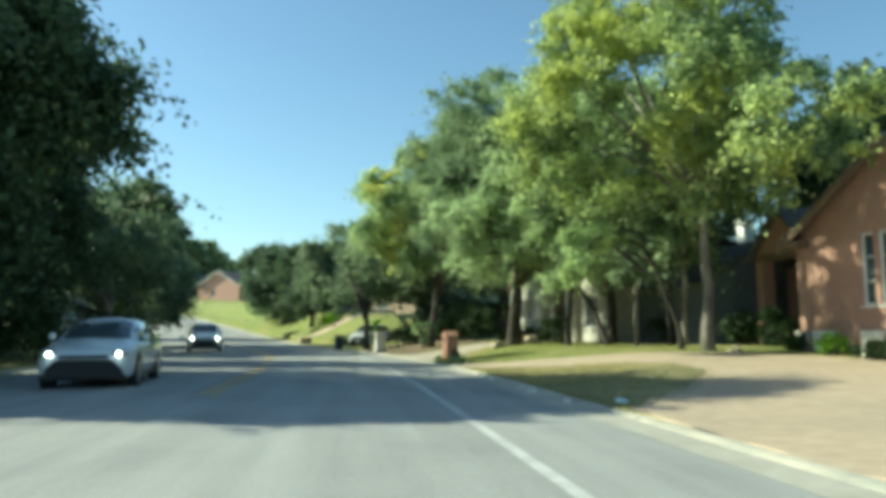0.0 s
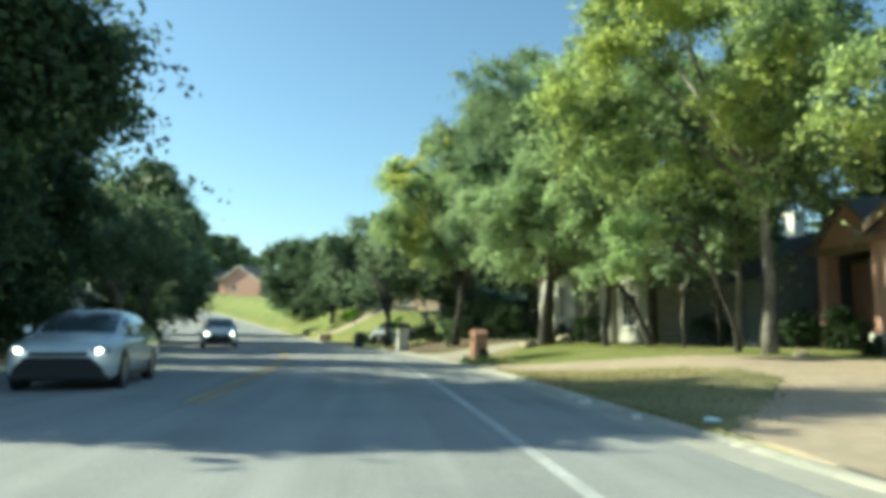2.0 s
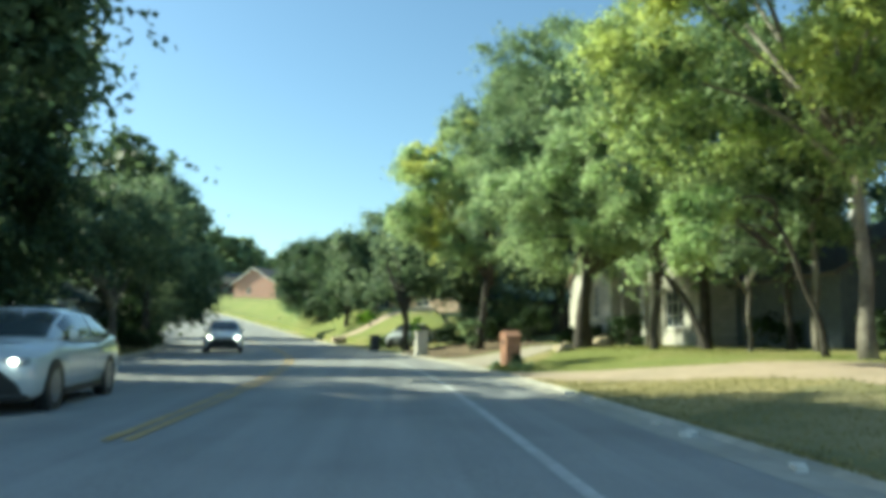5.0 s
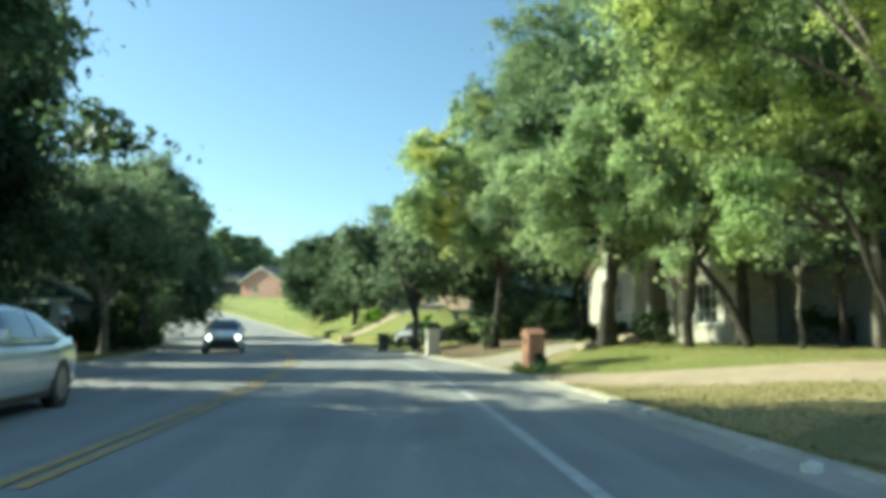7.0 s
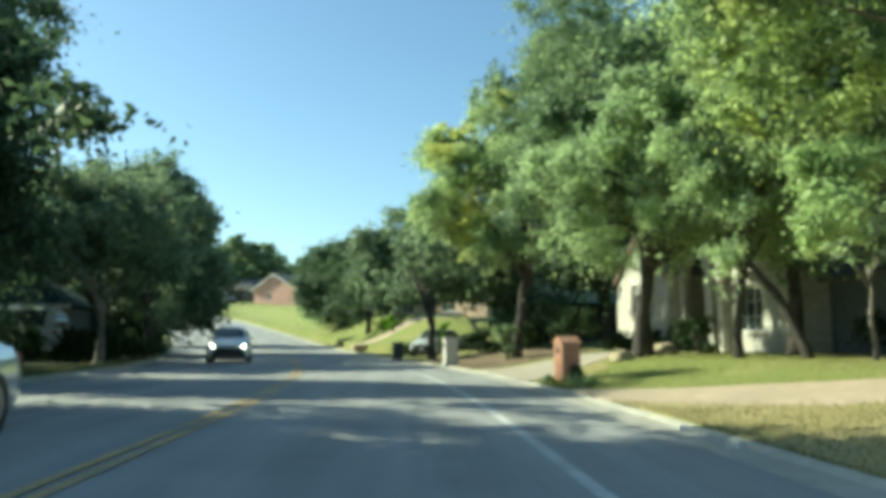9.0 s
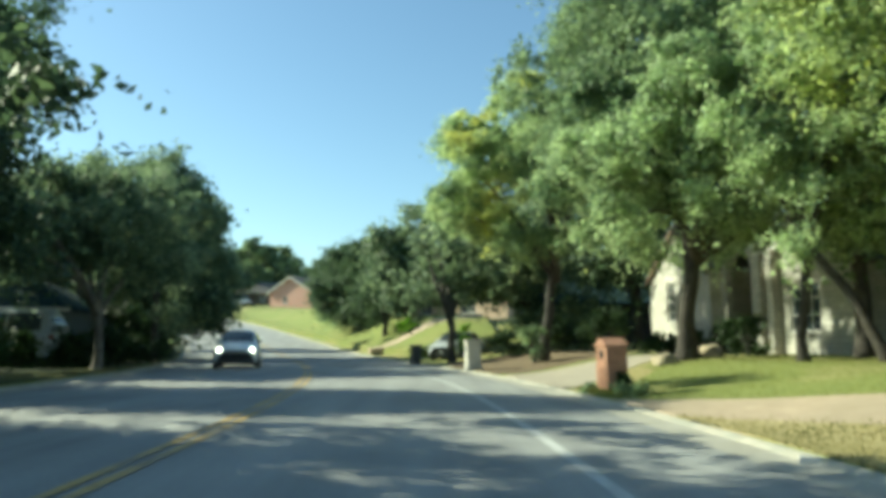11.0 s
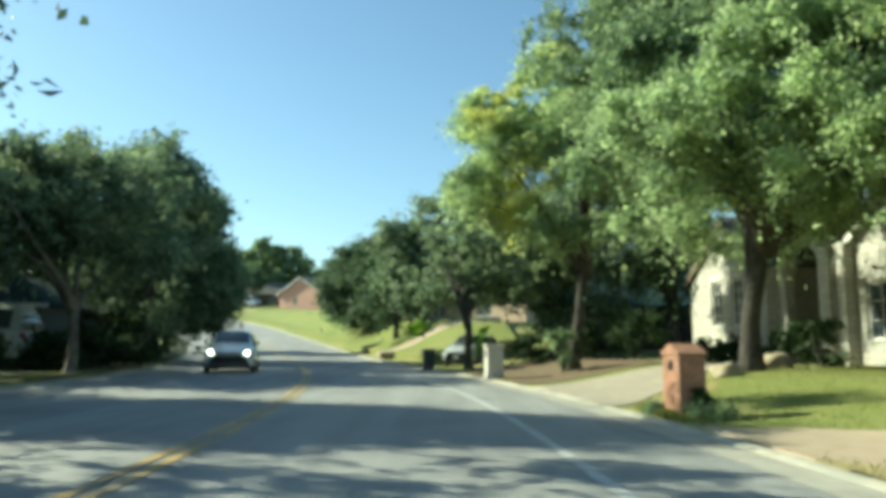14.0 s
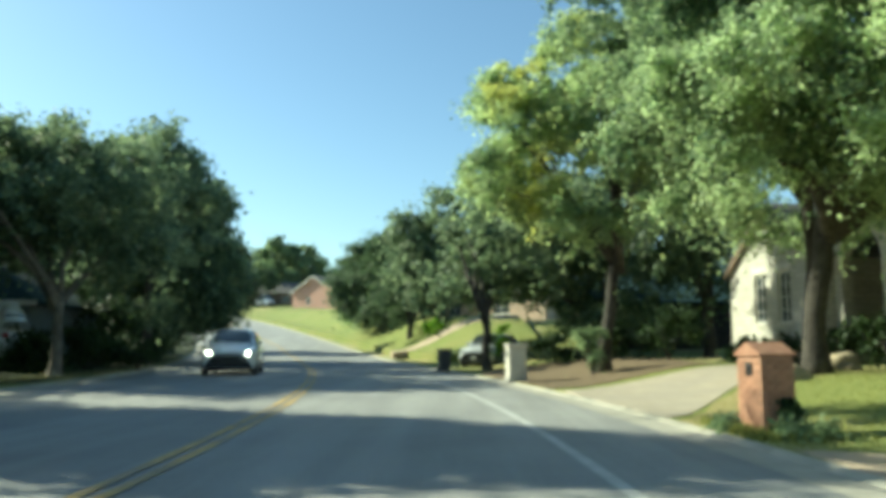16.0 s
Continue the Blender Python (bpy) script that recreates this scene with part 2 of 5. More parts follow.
def box(bm, x0, x1, y0, y1, z0, z1, bevel=0.0, turn=None):
    """A bevelled box between two corners, into bm."""
    r = bmesh.ops.create_cube(bm, size=1.0)
    vs = r["verts"]
    for v in vs:
        v.co = Vector(((x0 + x1) / 2 + v.co.x * (x1 - x0), (y0 + y1) / 2 + v.co.y * (y1 - y0), (z0 + z1) / 2 + v.co.z * (z1 - z0)))
        if turn:
            v.co = turn @ v.co
    if bevel:
        es = list({e for v in vs for e in v.link_edges})
        bmesh.ops.bevel(bm, geom=es, offset=bevel, segments=2, affect="EDGES", profile=0.6)
    return bm


def solid(x0, x1, y0, y1, z0, z1, bevel=0.0, turn=None):
    return box(bmesh.new(), x0, x1, y0, y1, z0, z1, bevel, turn)


def prism(outline, depth, axis="y", at=0.0):
    """A flat outline of (a, z) pairs, drawn out along x or y by depth."""
    bm = bmesh.new()
    rings = []
    for d in (at, at + depth):
        rings.append([bm.verts.new((a, d, z) if axis == "y" else (d, a, z)) for a, z in outline])
    k = len(outline)
    bm.faces.new(rings[0])
    bm.faces.new(rings[1][::-1])
    for i in range(k):
        bm.faces.new((rings[0][i], rings[1][i], rings[1][(i + 1) % k], rings[0][(i + 1) % k]))
    return bm


def tube(bm, pts, radii, sides=9, rough=0.0, seed=0):
    """A tapered tube through the points, with closed ends."""
    rings = []
    for i, p in enumerate(pts):
        d = (pts[min(i + 1, len(pts) - 1)] - pts[max(i - 1, 0)]).normalized()
        a = d.cross(Vector((0.31, 0.95, 0.1))).normalized()
        b = d.cross(a)
        ring = []
        for k in range(sides):
            w = 2 * math.pi * k / sides
            q = p + (a * math.cos(w) + b * math.sin(w)) * radii[i]
            if rough:
                q += (q - p) * rough * noise.noise(q * 2.5 + Vector((seed, 0, 0)))
            ring.append(bm.verts.new(q))
        rings.append(ring)
    for r0, r1 in zip(rings, rings[1:]):
        for k in range(sides):
            bm.faces.new((r0[k], r0[(k + 1) % sides], r1[(k + 1) % sides], r1[k]))
    bm.faces.new(rings[0][::-1])
    bm.faces.new(rings[-1])
    return bm


def mesh_from(name, verts, faces_per=4):
    """A mesh of separate quads from an (n, 4, 3) array."""
    n = len(verts)
    me = bpy.data.meshes.new(name)
    me.vertices.add(n * 4)
    me.vertices.foreach_set("co", verts.astype(np.float32).ravel())
    me.loops.add(n * 4)
    me.loops.foreach_set("vertex_index", np.arange(n * 4, dtype=np.int32))
    me.polygons.add(n)
    me.polygons.foreach_set("loop_start", np.arange(0, n * 4, 4, dtype=np.int32))
    me.update(calc_edges=True)
    me.validate()
    return me


def leaf_quads(centres, size, rng, outward, up=0.35, slim=0.55):
    """Small folded leaf blades round the centres, each turned its own way."""
    n = len(centres)
    nor = rng.normal(size=(n, 3)) * 0.75 + outward
    nor[:, 2] += up
    nor /= np.linalg.norm(nor, axis=1, keepdims=True) + 1e-9
    u = np.cross(nor, rng.normal(size=(n, 3)))
    u /= np.linalg.norm(u, axis=1, keepdims=True) + 1e-9
    v = np.cross(nor, u)
    s = (size * rng.uniform(0.6, 1.35, n))[:, None]
    fold = nor * s * 0.12
    return np.stack([centres - u * s * 0.5, centres + v * s * slim * 0.5 + fold, centres + u * s * 0.5, centres - v * s * slim * 0.5 + fold], 1)


def crown_points(lobes, clumps, leaves, spread, rng, gap=0.0, seed=0, bough=1.35):
    """Leaf places: boughs strewn through ellipsoid lobes, mostly near the outside; each bough is a rounded
    cushion of leaf clumps, fuller above than below, so that the crown shows lit tops, dark undersides and gaps."""
    vol = np.array([l[3] * l[4] * l[5] for l in lobes]) ** 0.75
    layered = gap > 0.2
    nb = max(6, clumps // (14 if layered else 9))
    share = np.maximum(2, np.round(nb * vol / vol.sum())).astype(int)
    L = np.repeat(np.array(lobes), share, axis=0)
    nb = len(L)
    d = rng.normal(size=(nb, 3))
    d /= np.linalg.norm(d, axis=1, keepdims=True)
    r = rng.uniform(0.1, 1.0, nb) ** 0.38
    wob = np.array([1 + 0.25 * noise.noise(Vector(v) * 2.3 + Vector((seed, 3.1 * seed, 0))) for v in d])
    small = np.minimum(1.0, L[:, 3:6].min(axis=1) / 2.6)
    c0 = L[:, :3] + d * (L[:, 3:6] * (1.0 if layered else 0.93)) * (r * wob)[:, None]
    R = bough * small * rng.uniform(0.65, 1.25, nb)
    if gap:
        keep = np.array([noise.noise(Vector(q) * 0.5 + Vector((seed * 1.7, 0, 5))) > -0.72 + 0.6 * gap for q in c0])
        if keep.sum() > 5:
            c0, d, R = c0[keep], d[keep], R[keep]
    per = np.maximum(3, (clumps / len(c0) * (R / R.mean()) ** 2).astype(int))
    k = np.repeat(np.arange(len(c0)), per)
    e = rng.normal(size=(len(k), 3)) + np.array([0, 0, 0.35]) + d[k] * 0.35
    e /= np.linalg.norm(e, axis=1, keepdims=True)
    c = c0[k] + e * np.array([1, 1, 0.55 if layered else 0.68]) * (R[k] * rng.uniform(0.3 if layered else 0.45, 1.0, len(k)) ** 0.5)[:, None]
    if layered:
        open_to = np.array([noise.noise(Vector(q) * 0.85 + Vector((9.0, seed * 2.3, 1))) > -0.34 + 0.18 * gap for q in c])
        c, e = c[open_to], e[open_to]
    each = rng.poisson(leaves, len(c)) + 5
    idx = np.repeat(np.arange(len(c)), each)
    # every clump is a spray: long along its twig, thin across it, its tip hanging
    twig = e + rng.normal(size=(len(c), 3)) * 0.6
    twig[:, 2] -= 0.25
    twig /= np.linalg.norm(twig, axis=1, keepdims=True)
    wide = (spread * (0.85 if layered else 1.0) * rng.uniform(0.6, 1.35, len(c)))[idx]
    along = rng.normal(size=len(idx)) * wide * 0.95
    off = rng.normal(size=(len(idx), 3)) * np.array([1, 1, 0.75]) * (wide * 0.42)[:, None] + twig[idx] * along[:, None]
    off[:, 2] -= 0.35 * along * along / np.maximum(wide, 0.05) * 0.5
    return c, c[idx] + off, e[idx] * 0.9


TREE_COUNT = [0]


def tree(name, x, y, z, lobes, trunk_r, fork, leaf, label, category="tree", clumps=260, leaves=75, size=0.25, spread=0.55,
         lean=(0, 0), bark=None, gap=0.5, limbs=9, group="trees along the street", stems=None):
    """A tree: tapered trunk, limbs, and a crown of many leaves. Lobes are world places (x, y, z, rx, ry, rz)."""
    TREE_COUNT[0] += 1
    seed = TREE_COUNT[0]
    rng = np.random.default_rng(seed * 13 + 5)
    ob = thing(name, pose(x, y, z), label, category, group)
    local = [(a - x, b - y, c - z, r, s, t) for a, b, c, r, s, t in lobes]
    clump, pts, outw = crown_points(local, clumps, leaves, spread, rng, gap, seed)
    bark = bark or M_BARK
    stems = stems or [(0, 0, lean[0], lean[1])]
    tops = []
    for sx, sy, lx, ly in stems:
        bm = bmesh.new()
        n = 9
        path = [Vector((sx + lx * (i / (n - 1)) ** 1.5 + 0.03 * math.sin(i * 1.3 + seed), sy + ly * (i / (n - 1)) ** 1.5 + 0.03 * math.cos(i * 1.7 + seed), -0.25 + (fork + 0.25) * i / (n - 1))) for i in range(n)]
        rad = [trunk_r * (1.5 if i == 0 else 1.18 if i == 1 else 1.0 - 0.3 * i / (n - 1)) for i in range(n)]
        tube(bm, path, rad, 12, 0.18, seed)
        part("trunk", bm, bark, ob, smooth=True)
        tops.append(path[-1])
    order = rng.permutation(len(clump))[:limbs]
    for k in order:
        top = tops[k % len(tops)]
        end = Vector(clump[k]) * 0.92 + top * 0.08
        bend = Vector(rng.normal(size=3)) * 0.35
        bm = bmesh.new()
        low = top - Vector((0, 0, fork * 0.12 * (k % 3)))
        path = [low.lerp(end, s) + bend * math.sin(math.pi * s) + Vector((0, 0, 0.5 * math.sin(math.pi * s))) for s in (0, 0.2, 0.4, 0.6, 0.8, 1)]
        tube(bm, path, [trunk_r * w for w in (0.62, 0.5, 0.4, 0.3, 0.2, 0.08)], 7, 0.25, seed)
        part("limb", bm, bark, ob, smooth=True)
    crown = mesh_from("crown", leaf_quads(pts, size, rng, outw))
    part("crown", crown, leaf, ob)
    return ob


def shrub(name, x, y, z, rx, ry, rz, leaf, label, count=3000, size=0.12, seed=1, group="", category="shrub"):
    """A shrub: short stems and a dense leafy mound."""
    rng = np.random.default_rng(seed * 31 + 7)
    ob = thing(name, pose(x, y, z), label, category, group)
    lobes = [(0, 0, rz * 0.9, rx, ry, rz)] + [(rng.uniform(-0.5, 0.5) * rx, rng.uniform(-0.5, 0.5) * ry, rz * rng.uniform(0.7, 1.2), rx * 0.6, ry * 0.6, rz * 0.6) for _ in range(3)]
    _, pts, outw = crown_points(lobes, max(30, count // 45), 42, min(0.04 + 0.22 * rx, 0.16 + 0.12 * rx), rng, 0.0, seed, 0.55)
    pts[:, 2] = np.maximum(pts[:, 2], 0.03)
    for k in range(3):
        w = 2.1 * k
        tip = Vector((math.cos(w) * rx * 0.5, math.sin(w) * ry * 0.5, rz * 1.1))
        part("stem", tube(bmesh.new(), [Vector((0.05 * k, 0, -0.1)), tip * 0.5, tip], [0.04, 0.03, 0.012], 6), M_BARK, ob)
    part("foliage", mesh_from("foliage", leaf_quads(pts, size, rng, outw)), leaf, ob)
    return ob


# ---- the lie of the land ----
CENTRE = [(-80, -2.70), (0, -2.70), (16, -2.72), (24, -2.82), (30, -3.02), (37, -3.55), (46, -4.75), (57, -6.75), (68, -9.3), (82, -13.0),
          (98, -17.8), (128, -29.6), (158, -43.5), (200, -64), (260, -92), (340, -128), (900, -380)]
CY, CX = np.array([c[0] for c in CENTRE], float), np.array([c[1] for c in CENTRE], float)
KERB_R, KERB_L, WHITE = 6.75, -7.9, 4.44


RUN_Y = np.arange(-120, 920, 0.5)
RUN_X = sum((9 - abs(d)) / 81 * np.interp(RUN_Y + d, CY, CX) for d in range(-8, 9))


def centre_x(y):
    """The yellow line's place across, a smoothed run through the control places."""
    return float(np.interp(y, RUN_Y, RUN_X))


def road_z(y):
    y = min(y, 215.0)
    return 0.085 * 10 * math.log1p(math.exp((y - 86) / 10))


def ease(a, b, v):
    t = min(1.0, max(0.0, (v - a) / (b - a)))
    return t * t * (3 - 2 * t)


def land_z(x, y):
    """Height of lawns and yards beside the road."""
    off = x - centre_x(y)
    z = road_z(y)
    if off > KERB_R:
        d = off - KERB_R
        z += 0.055 + 0.53 * ease(0.8, 6.5, d) * ease(12, 30, y) + 0.12 * ease(2, 12, d) + 0.35 * ease(8, 30, d) + 2.1 * ease(58, 84, y) * ease(0.5, 8, d) * (1 - 0.75 * ease(110, 165, y))
        z += 0.012 * min(d, 120) * ease(20, 60, d)
    elif off < KERB_L:
        d = KERB_L - off
        z += 0.13 + 0.25 * ease(1, 8, d) + 0.02 * min(d, 60) * ease(12, 40, d)
    return z


MOUTHS = ((3.2, 9.0), (24.9, 28.1), (33.6, 39.6))


def mouth(y):
    return max(ease(a - 1.8, a + 0.5, y) * (1 - ease(b - 0.5, b + 1.8, y)) for a, b in MOUTHS)


def land(x, y):
    d = x - centre_x(y) - KERB_R
    z = land_z(x, y)
    if 0 < d < 2.5:
        z -= 0.04 * (1 - ease(0.2, 2.4, d)) * mouth(y)
    return z


# ---- ground: one sheet to the horizon ----
def steps(pairs):
    out = []
    for a, b, s in pairs:
        out += list(np.arange(a, b, s))
    return [float(v) for v in out]


ROWS_Y = steps(((-900, -100, 200), (-100, -10, 10), (-10, 0, 1.0), (0, 60, 0.5), (60, 70, 1.0), (70, 180, 2), (180, 400, 12), (400, 1000, 100), (1000, 3001, 500)))
SIDE_D = [0.16, 0.4, 0.7, 1.0, 1.3, 1.6, 2.0, 2.4, 2.8, 3.2, 3.7, 4.2, 4.7, 5.2, 5.8, 6.4, 7.2, 8, 9, 10, 11.5, 13, 16, 20, 25, 31, 40, 55, 80, 120, 200, 400, 900, 2500]


def build_ground():
    bm = bmesh.new()
    cols = [KERB_L - d for d in reversed(SIDE_D)] + [KERB_L - 0.12, KERB_R + 0.12] + [KERB_R + d for d in SIDE_D]
    grid = []
    for y in ROWS_Y:
        cx = centre_x(min(max(y, -80), 890))
        row = []
        for c in cols:
            sunk = KERB_L - 0.14 < c < KERB_R + 0.14
            x = cx + c
            z = road_z(y) - 0.3 if sunk else land(x, y) + (0.015 * noise.noise(Vector((x * 0.4, y * 0.4, 0))) if abs(c) > 8.5 else 0)
            row.append(bm.verts.new((x, y, z)))
        grid.append(row)
    for r0, r1 in zip(grid, grid[1:]):
        for k in range(len(cols) - 1):
            bm.faces.new((r0[k], r0[k + 1], r1[k + 1], r1[k]))
    return tagged(part("ground", bm, M_LAWN, smooth=True), "patchy sunlit lawn and yards beside the road", "ground", kind="structure")


build_ground()


def strip(name, o0, o1, y0, y1, lift, material, step=1.0, crown=True, across=1):
    """A band along the road between two offsets from the yellow line."""
    bm = bmesh.new()
    rows = []
    n = max(1, int((y1 - y0) / step))
    for i in range(n + 1):
        y = y0 + (y1 - y0) * i / n
        row = []
        for k in range(across + 1):
            o = o0 + (o1 - o0) * k / across
            fall = 0.012 * abs(o) if crown else 0
            row.append(bm.verts.new((centre_x(y) + o, y, road_z(y) + lift - fall + 0.07)))
        rows.append(row)
    for r0, r1 in zip(rows, rows[1:]):
        for k in range(across):
            bm.faces.new((r0[k], r0[k + 1], r1[k + 1], r1[k]))
    return part(name, bm, material, smooth=True)


road = tagged(strip("road", KERB_L + 0.45, KERB_R - 0.5, -70, 330, 0, M_ASPHALT, 1.0, across=8), "weathered grey asphalt street curving uphill", "road", kind="structure")
for nm, o in (("yellow_line", 0.02), ("yellow_line", 0.24)):
    tagged(strip(nm, o - 0.06, o + 0.06, 15, 200, 0.005, M_YELLOW_LINE), "worn double yellow centre line painted on asphalt", "road marking", kind="structure")
tagged(strip("white_line", WHITE - 0.07, WHITE + 0.07, -60, 52, 0.005, M_WHITE_LINE), "faded white edge line painted on asphalt", "road marking", kind="structure")
tagged(strip("gutter_right", KERB_R - 0.52, KERB_R, -40, 200, 0.004, M_GUTTER), "pale stained concrete gutter beside the asphalt", "gutter", kind="structure")
tagged(strip("gutter_left", KERB_L, KERB_L + 0.46, -40, 200, 0.004, M_GUTTER), "pale stained concrete gutter beside the asphalt", "gutter", kind="structure")


def kerb(name, offset, side, label):
    """Kerbstones, three metres each, with open joints; they drop away at driveway mouths."""
    top = tagged(new(name), label, "kerb", kind="structure")
    y = -12.0
    while y < 150:
        bm = bmesh.new()
        rings = []
        for i in range(7):
            yy = y + 0.004 + 2.992 * i / 6
            h = 0.055 - 0.016 * mouth(yy) if side > 0 else 0.10
            base = road_z(yy) - 0.012 * abs(offset) + 0.07
            xx = centre_x(yy) + offset
            prof = [(0, -0.15), (0, 0.005), (0.06 * side, h * 0.7), (0.11 * side, h), (0.20 * side, h + 0.004), (0.20 * side, -0.15)]
            rings.append([bm.verts.new((xx + a, yy, base + b)) for a, b in prof])
        for r0, r1 in zip(rings, rings[1:]):
            for k in range(len(r0)):
                bm.faces.new((r0[k], r0[(k + 1) % 6], r1[(k + 1) % 6], r1[k]))
        bm.faces.new(rings[0])
        bm.faces.new(rings[-1][::-1])
        part("kerbstone", bm, M_KERB, top)
        y += 3.0
    return top


def yard_sheet(name, x_pairs, lift, material, label, category, step=0.5, kind="structure", drop=0.1, ragged=0.0):
    """A sheet laid on the land: for each x, the y where it begins and ends."""
    bm = bmesh.new()
    xs = np.arange(x_pairs[0][0], x_pairs[-1][0] + 1e-6, step)
    px, pa, pb = zip(*x_pairs)
    rows = []
    for x in xs:
        a, b = float(np.interp(x, px, pa)), float(np.interp(x, px, pb))
        if ragged:
            a += ragged * noise.noise(Vector((x * 1.7, 3.1, lift * 50))) + 0.5 * ragged * noise.noise(Vector((x * 5.0, 8.0, 0)))
            b += ragged * noise.noise(Vector((x * 1.7, 7.7, lift * 50)))
            b = max(b, a + 0.1)
        n = 40
        row = []
        for k in range(n + 1):
            y = a + (b - a) * k / n
            u = max(x, centre_x(y) + KERB_R + 0.19)
            row.append(bm.verts.new((u, y, land(u, y) + lift)))
        rows.append(row)
    for r0, r1 in zip(rows, rows[1:]):
        for k in range(len(r0) - 1):
            bm.faces.new((r0[k], r0[k + 1], r1[k + 1], r1[k]))
    rim = [e for e in bm.edges if len(e.link_faces) == 1]
    for e in rim:
        e.smooth = False
    low = bmesh.ops.extrude_edge_only(bm, edges=rim)["geom"]
    for v in low:
        if isinstance(v, bmesh.types.BMVert):
            v.co.z -= drop
    ob = part(name, bm, material, smooth=True)
    return tagged(ob, label, category, kind=kind)


# circular driveway in front of the brick house, and its island of dry grass
yard_sheet("driveway", [(3.4, 3.2, 29.7), (4.2, 2.8, 29.7), (5.2, 1.9, 29.3), (6.2, 1.4, 28.2), (7.1, 1.0, 27.3), (8, 0.7, 26.4), (9, 0.5, 25.6), (10, 0.2, 25.1), (11, 0, 24.9), (12, 0, 24.4), (13.1, 0, 24.0), (14, 0, 22.6), (15, 0, 20.2)], 0.012, M_DRIVE,
           "tan concrete circular driveway sweeping off the street", "driveway", step=0.25, ragged=0.12)
yard_sheet("dried_grass", [(3.6, 15.0, 26.9), (4.2, 15.4, 26.5), (4.8, 15.8, 25.7), (5.4, 16.4, 24.9), (6.0, 17.0, 24.2), (6.75, 17.8, 23.5), (7.6, 18.6, 22.9), (8.4, 19.4, 22.2), (9.2, 20.2, 21.0)], 0.019, M_DRY,
           "dried straw coloured grass beside the driveway", "grass", step=0.2, ragged=0.4)
# far edge follows the tree shadow; the turf's colour is darkened for it
yard_sheet("grass_island", [(3.6, 11.0, 16.4), (4.2, 11.2, 16.9), (4.8, 12.1, 17.4), (5.4, 13.2, 18.0), (6.0, 14.0, 18.6), (6.75, 15.1, 19.3), (7.6, 16.3, 20.1), (8.4, 17.5, 20.8), (9.2, 18.9, 21.0)], 0.026, M_ISLAND,
           "patchy grass island inside the circular driveway, darkened for tree shade", "grass", step=0.2, ragged=0.5)
yard_sheet("dry_patch", [(3.5, 32.2, 33.5), (4, 32.1, 34.1), (5, 33.6, 35.9), (6, 35.4, 37.7), (7, 37.4, 39.2)], 0.009, M_DRY,
           "patch of dried tan grass beside the pale driveway", "grass", step=0.25, ragged=0.3, drop=0.05)
yard_sheet("front_path", [(2.1, 36.2, 40.2), (3.0, 33.7, 41.5), (4.0, 34.4, 42.5), (5, 36.2, 43.2), (6, 38.0, 43.8), (7, 39.6, 44.4), (8, 40.9, 45), (10.2, 43.2, 46)], 0.016, M_PALE_DRIVE,
           "pale concrete driveway running up to the stone house", "driveway", step=0.25)
yard_sheet("litter_bed", [(1.2, 44.5, 55), (2, 41.8, 57), (5, 44.2, 57), (9, 47, 56)], 0.022, M_SOIL, "bare earth with leaf litter under the oaks", "flower bed", step=0.25, ragged=0.25)
yard_sheet("far_lawn", [(-36, 150, 163), (-28, 138, 165), (-20, 122, 150), (-12, 104, 128), (-8, 92, 108), (-4, 78, 92), (0, 66, 86), (5, 64, 82)], 0.5, M_GREEN_LAWN,
           "bright green mown lawn on the far slope", "lawn", step=0.5, drop=0.9)

yard_sheet("far_driveway", [(-4.6, 75.5, 78.2), (-1, 76.5, 79.0), (5, 78.0, 81)], 0.52, M_DRIVE, "tan driveway crossing a raised lawn", "driveway", step=0.5, drop=0.4)


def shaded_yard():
    """Ground under the trees behind the kerb: a sheet darkened to stand for their shade."""
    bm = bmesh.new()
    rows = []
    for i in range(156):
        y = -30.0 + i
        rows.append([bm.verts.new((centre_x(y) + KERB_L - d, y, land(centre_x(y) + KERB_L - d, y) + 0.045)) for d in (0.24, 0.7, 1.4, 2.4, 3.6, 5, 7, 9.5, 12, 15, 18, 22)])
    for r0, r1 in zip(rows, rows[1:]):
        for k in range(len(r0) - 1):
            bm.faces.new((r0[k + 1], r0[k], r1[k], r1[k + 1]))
    return tagged(part("shaded_yard", bm, M_SHADE_YARD, smooth=True), "grass darkened for the shade under roadside oaks", "ground", kind="structure")


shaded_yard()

# ---- houses ----
M_BRICK = masonry_mat("red_brick", (0.28, 0.125, 0.088), (0.41, 0.205, 0.145), (0.42, 0.36, 0.30), 0.215, 0.075, sooty=(0.2, 0.1, 0.07))
M_PINK_BRICK = masonry_mat("pink_brick", (0.56, 0.27, 0.21), (0.64, 0.34, 0.27), (0.5, 0.42, 0.36), 0.215, 0.075)
M_DARK_BRICK = masonry_mat("dark_brown_brick", (0.07, 0.055, 0.05), (0.12, 0.09, 0.075), (0.14, 0.12, 0.1), 0.215, 0.075)
M_TAN_BRICK = masonry_mat("tan_brick", (0.42, 0.30, 0.22), (0.52, 0.38, 0.28), (0.5, 0.45, 0.38), 0.215, 0.075)
M_LIME = masonry_mat("limestone", (0.41, 0.395, 0.35), (0.59, 0.57, 0.51), (0.33, 0.31, 0.27), 0.42, 0.19, 0.018, 0.7, 0.37, sooty=(0.40, 0.33, 0.24))
M_SHINGLE = masonry_mat("roof_shingles", (0.10, 0.095, 0.09), (0.16, 0.15, 0.14), (0.06, 0.06, 0.06), 0.3, 0.14, 0.01, 0.4)
M_TEAL_ROOF = mat("dark_green_roofing", (0.016, 0.04, 0.045), (0.028, 0.058, 0.062), 6, 0.9, 0.3, 30, spec=0.2)
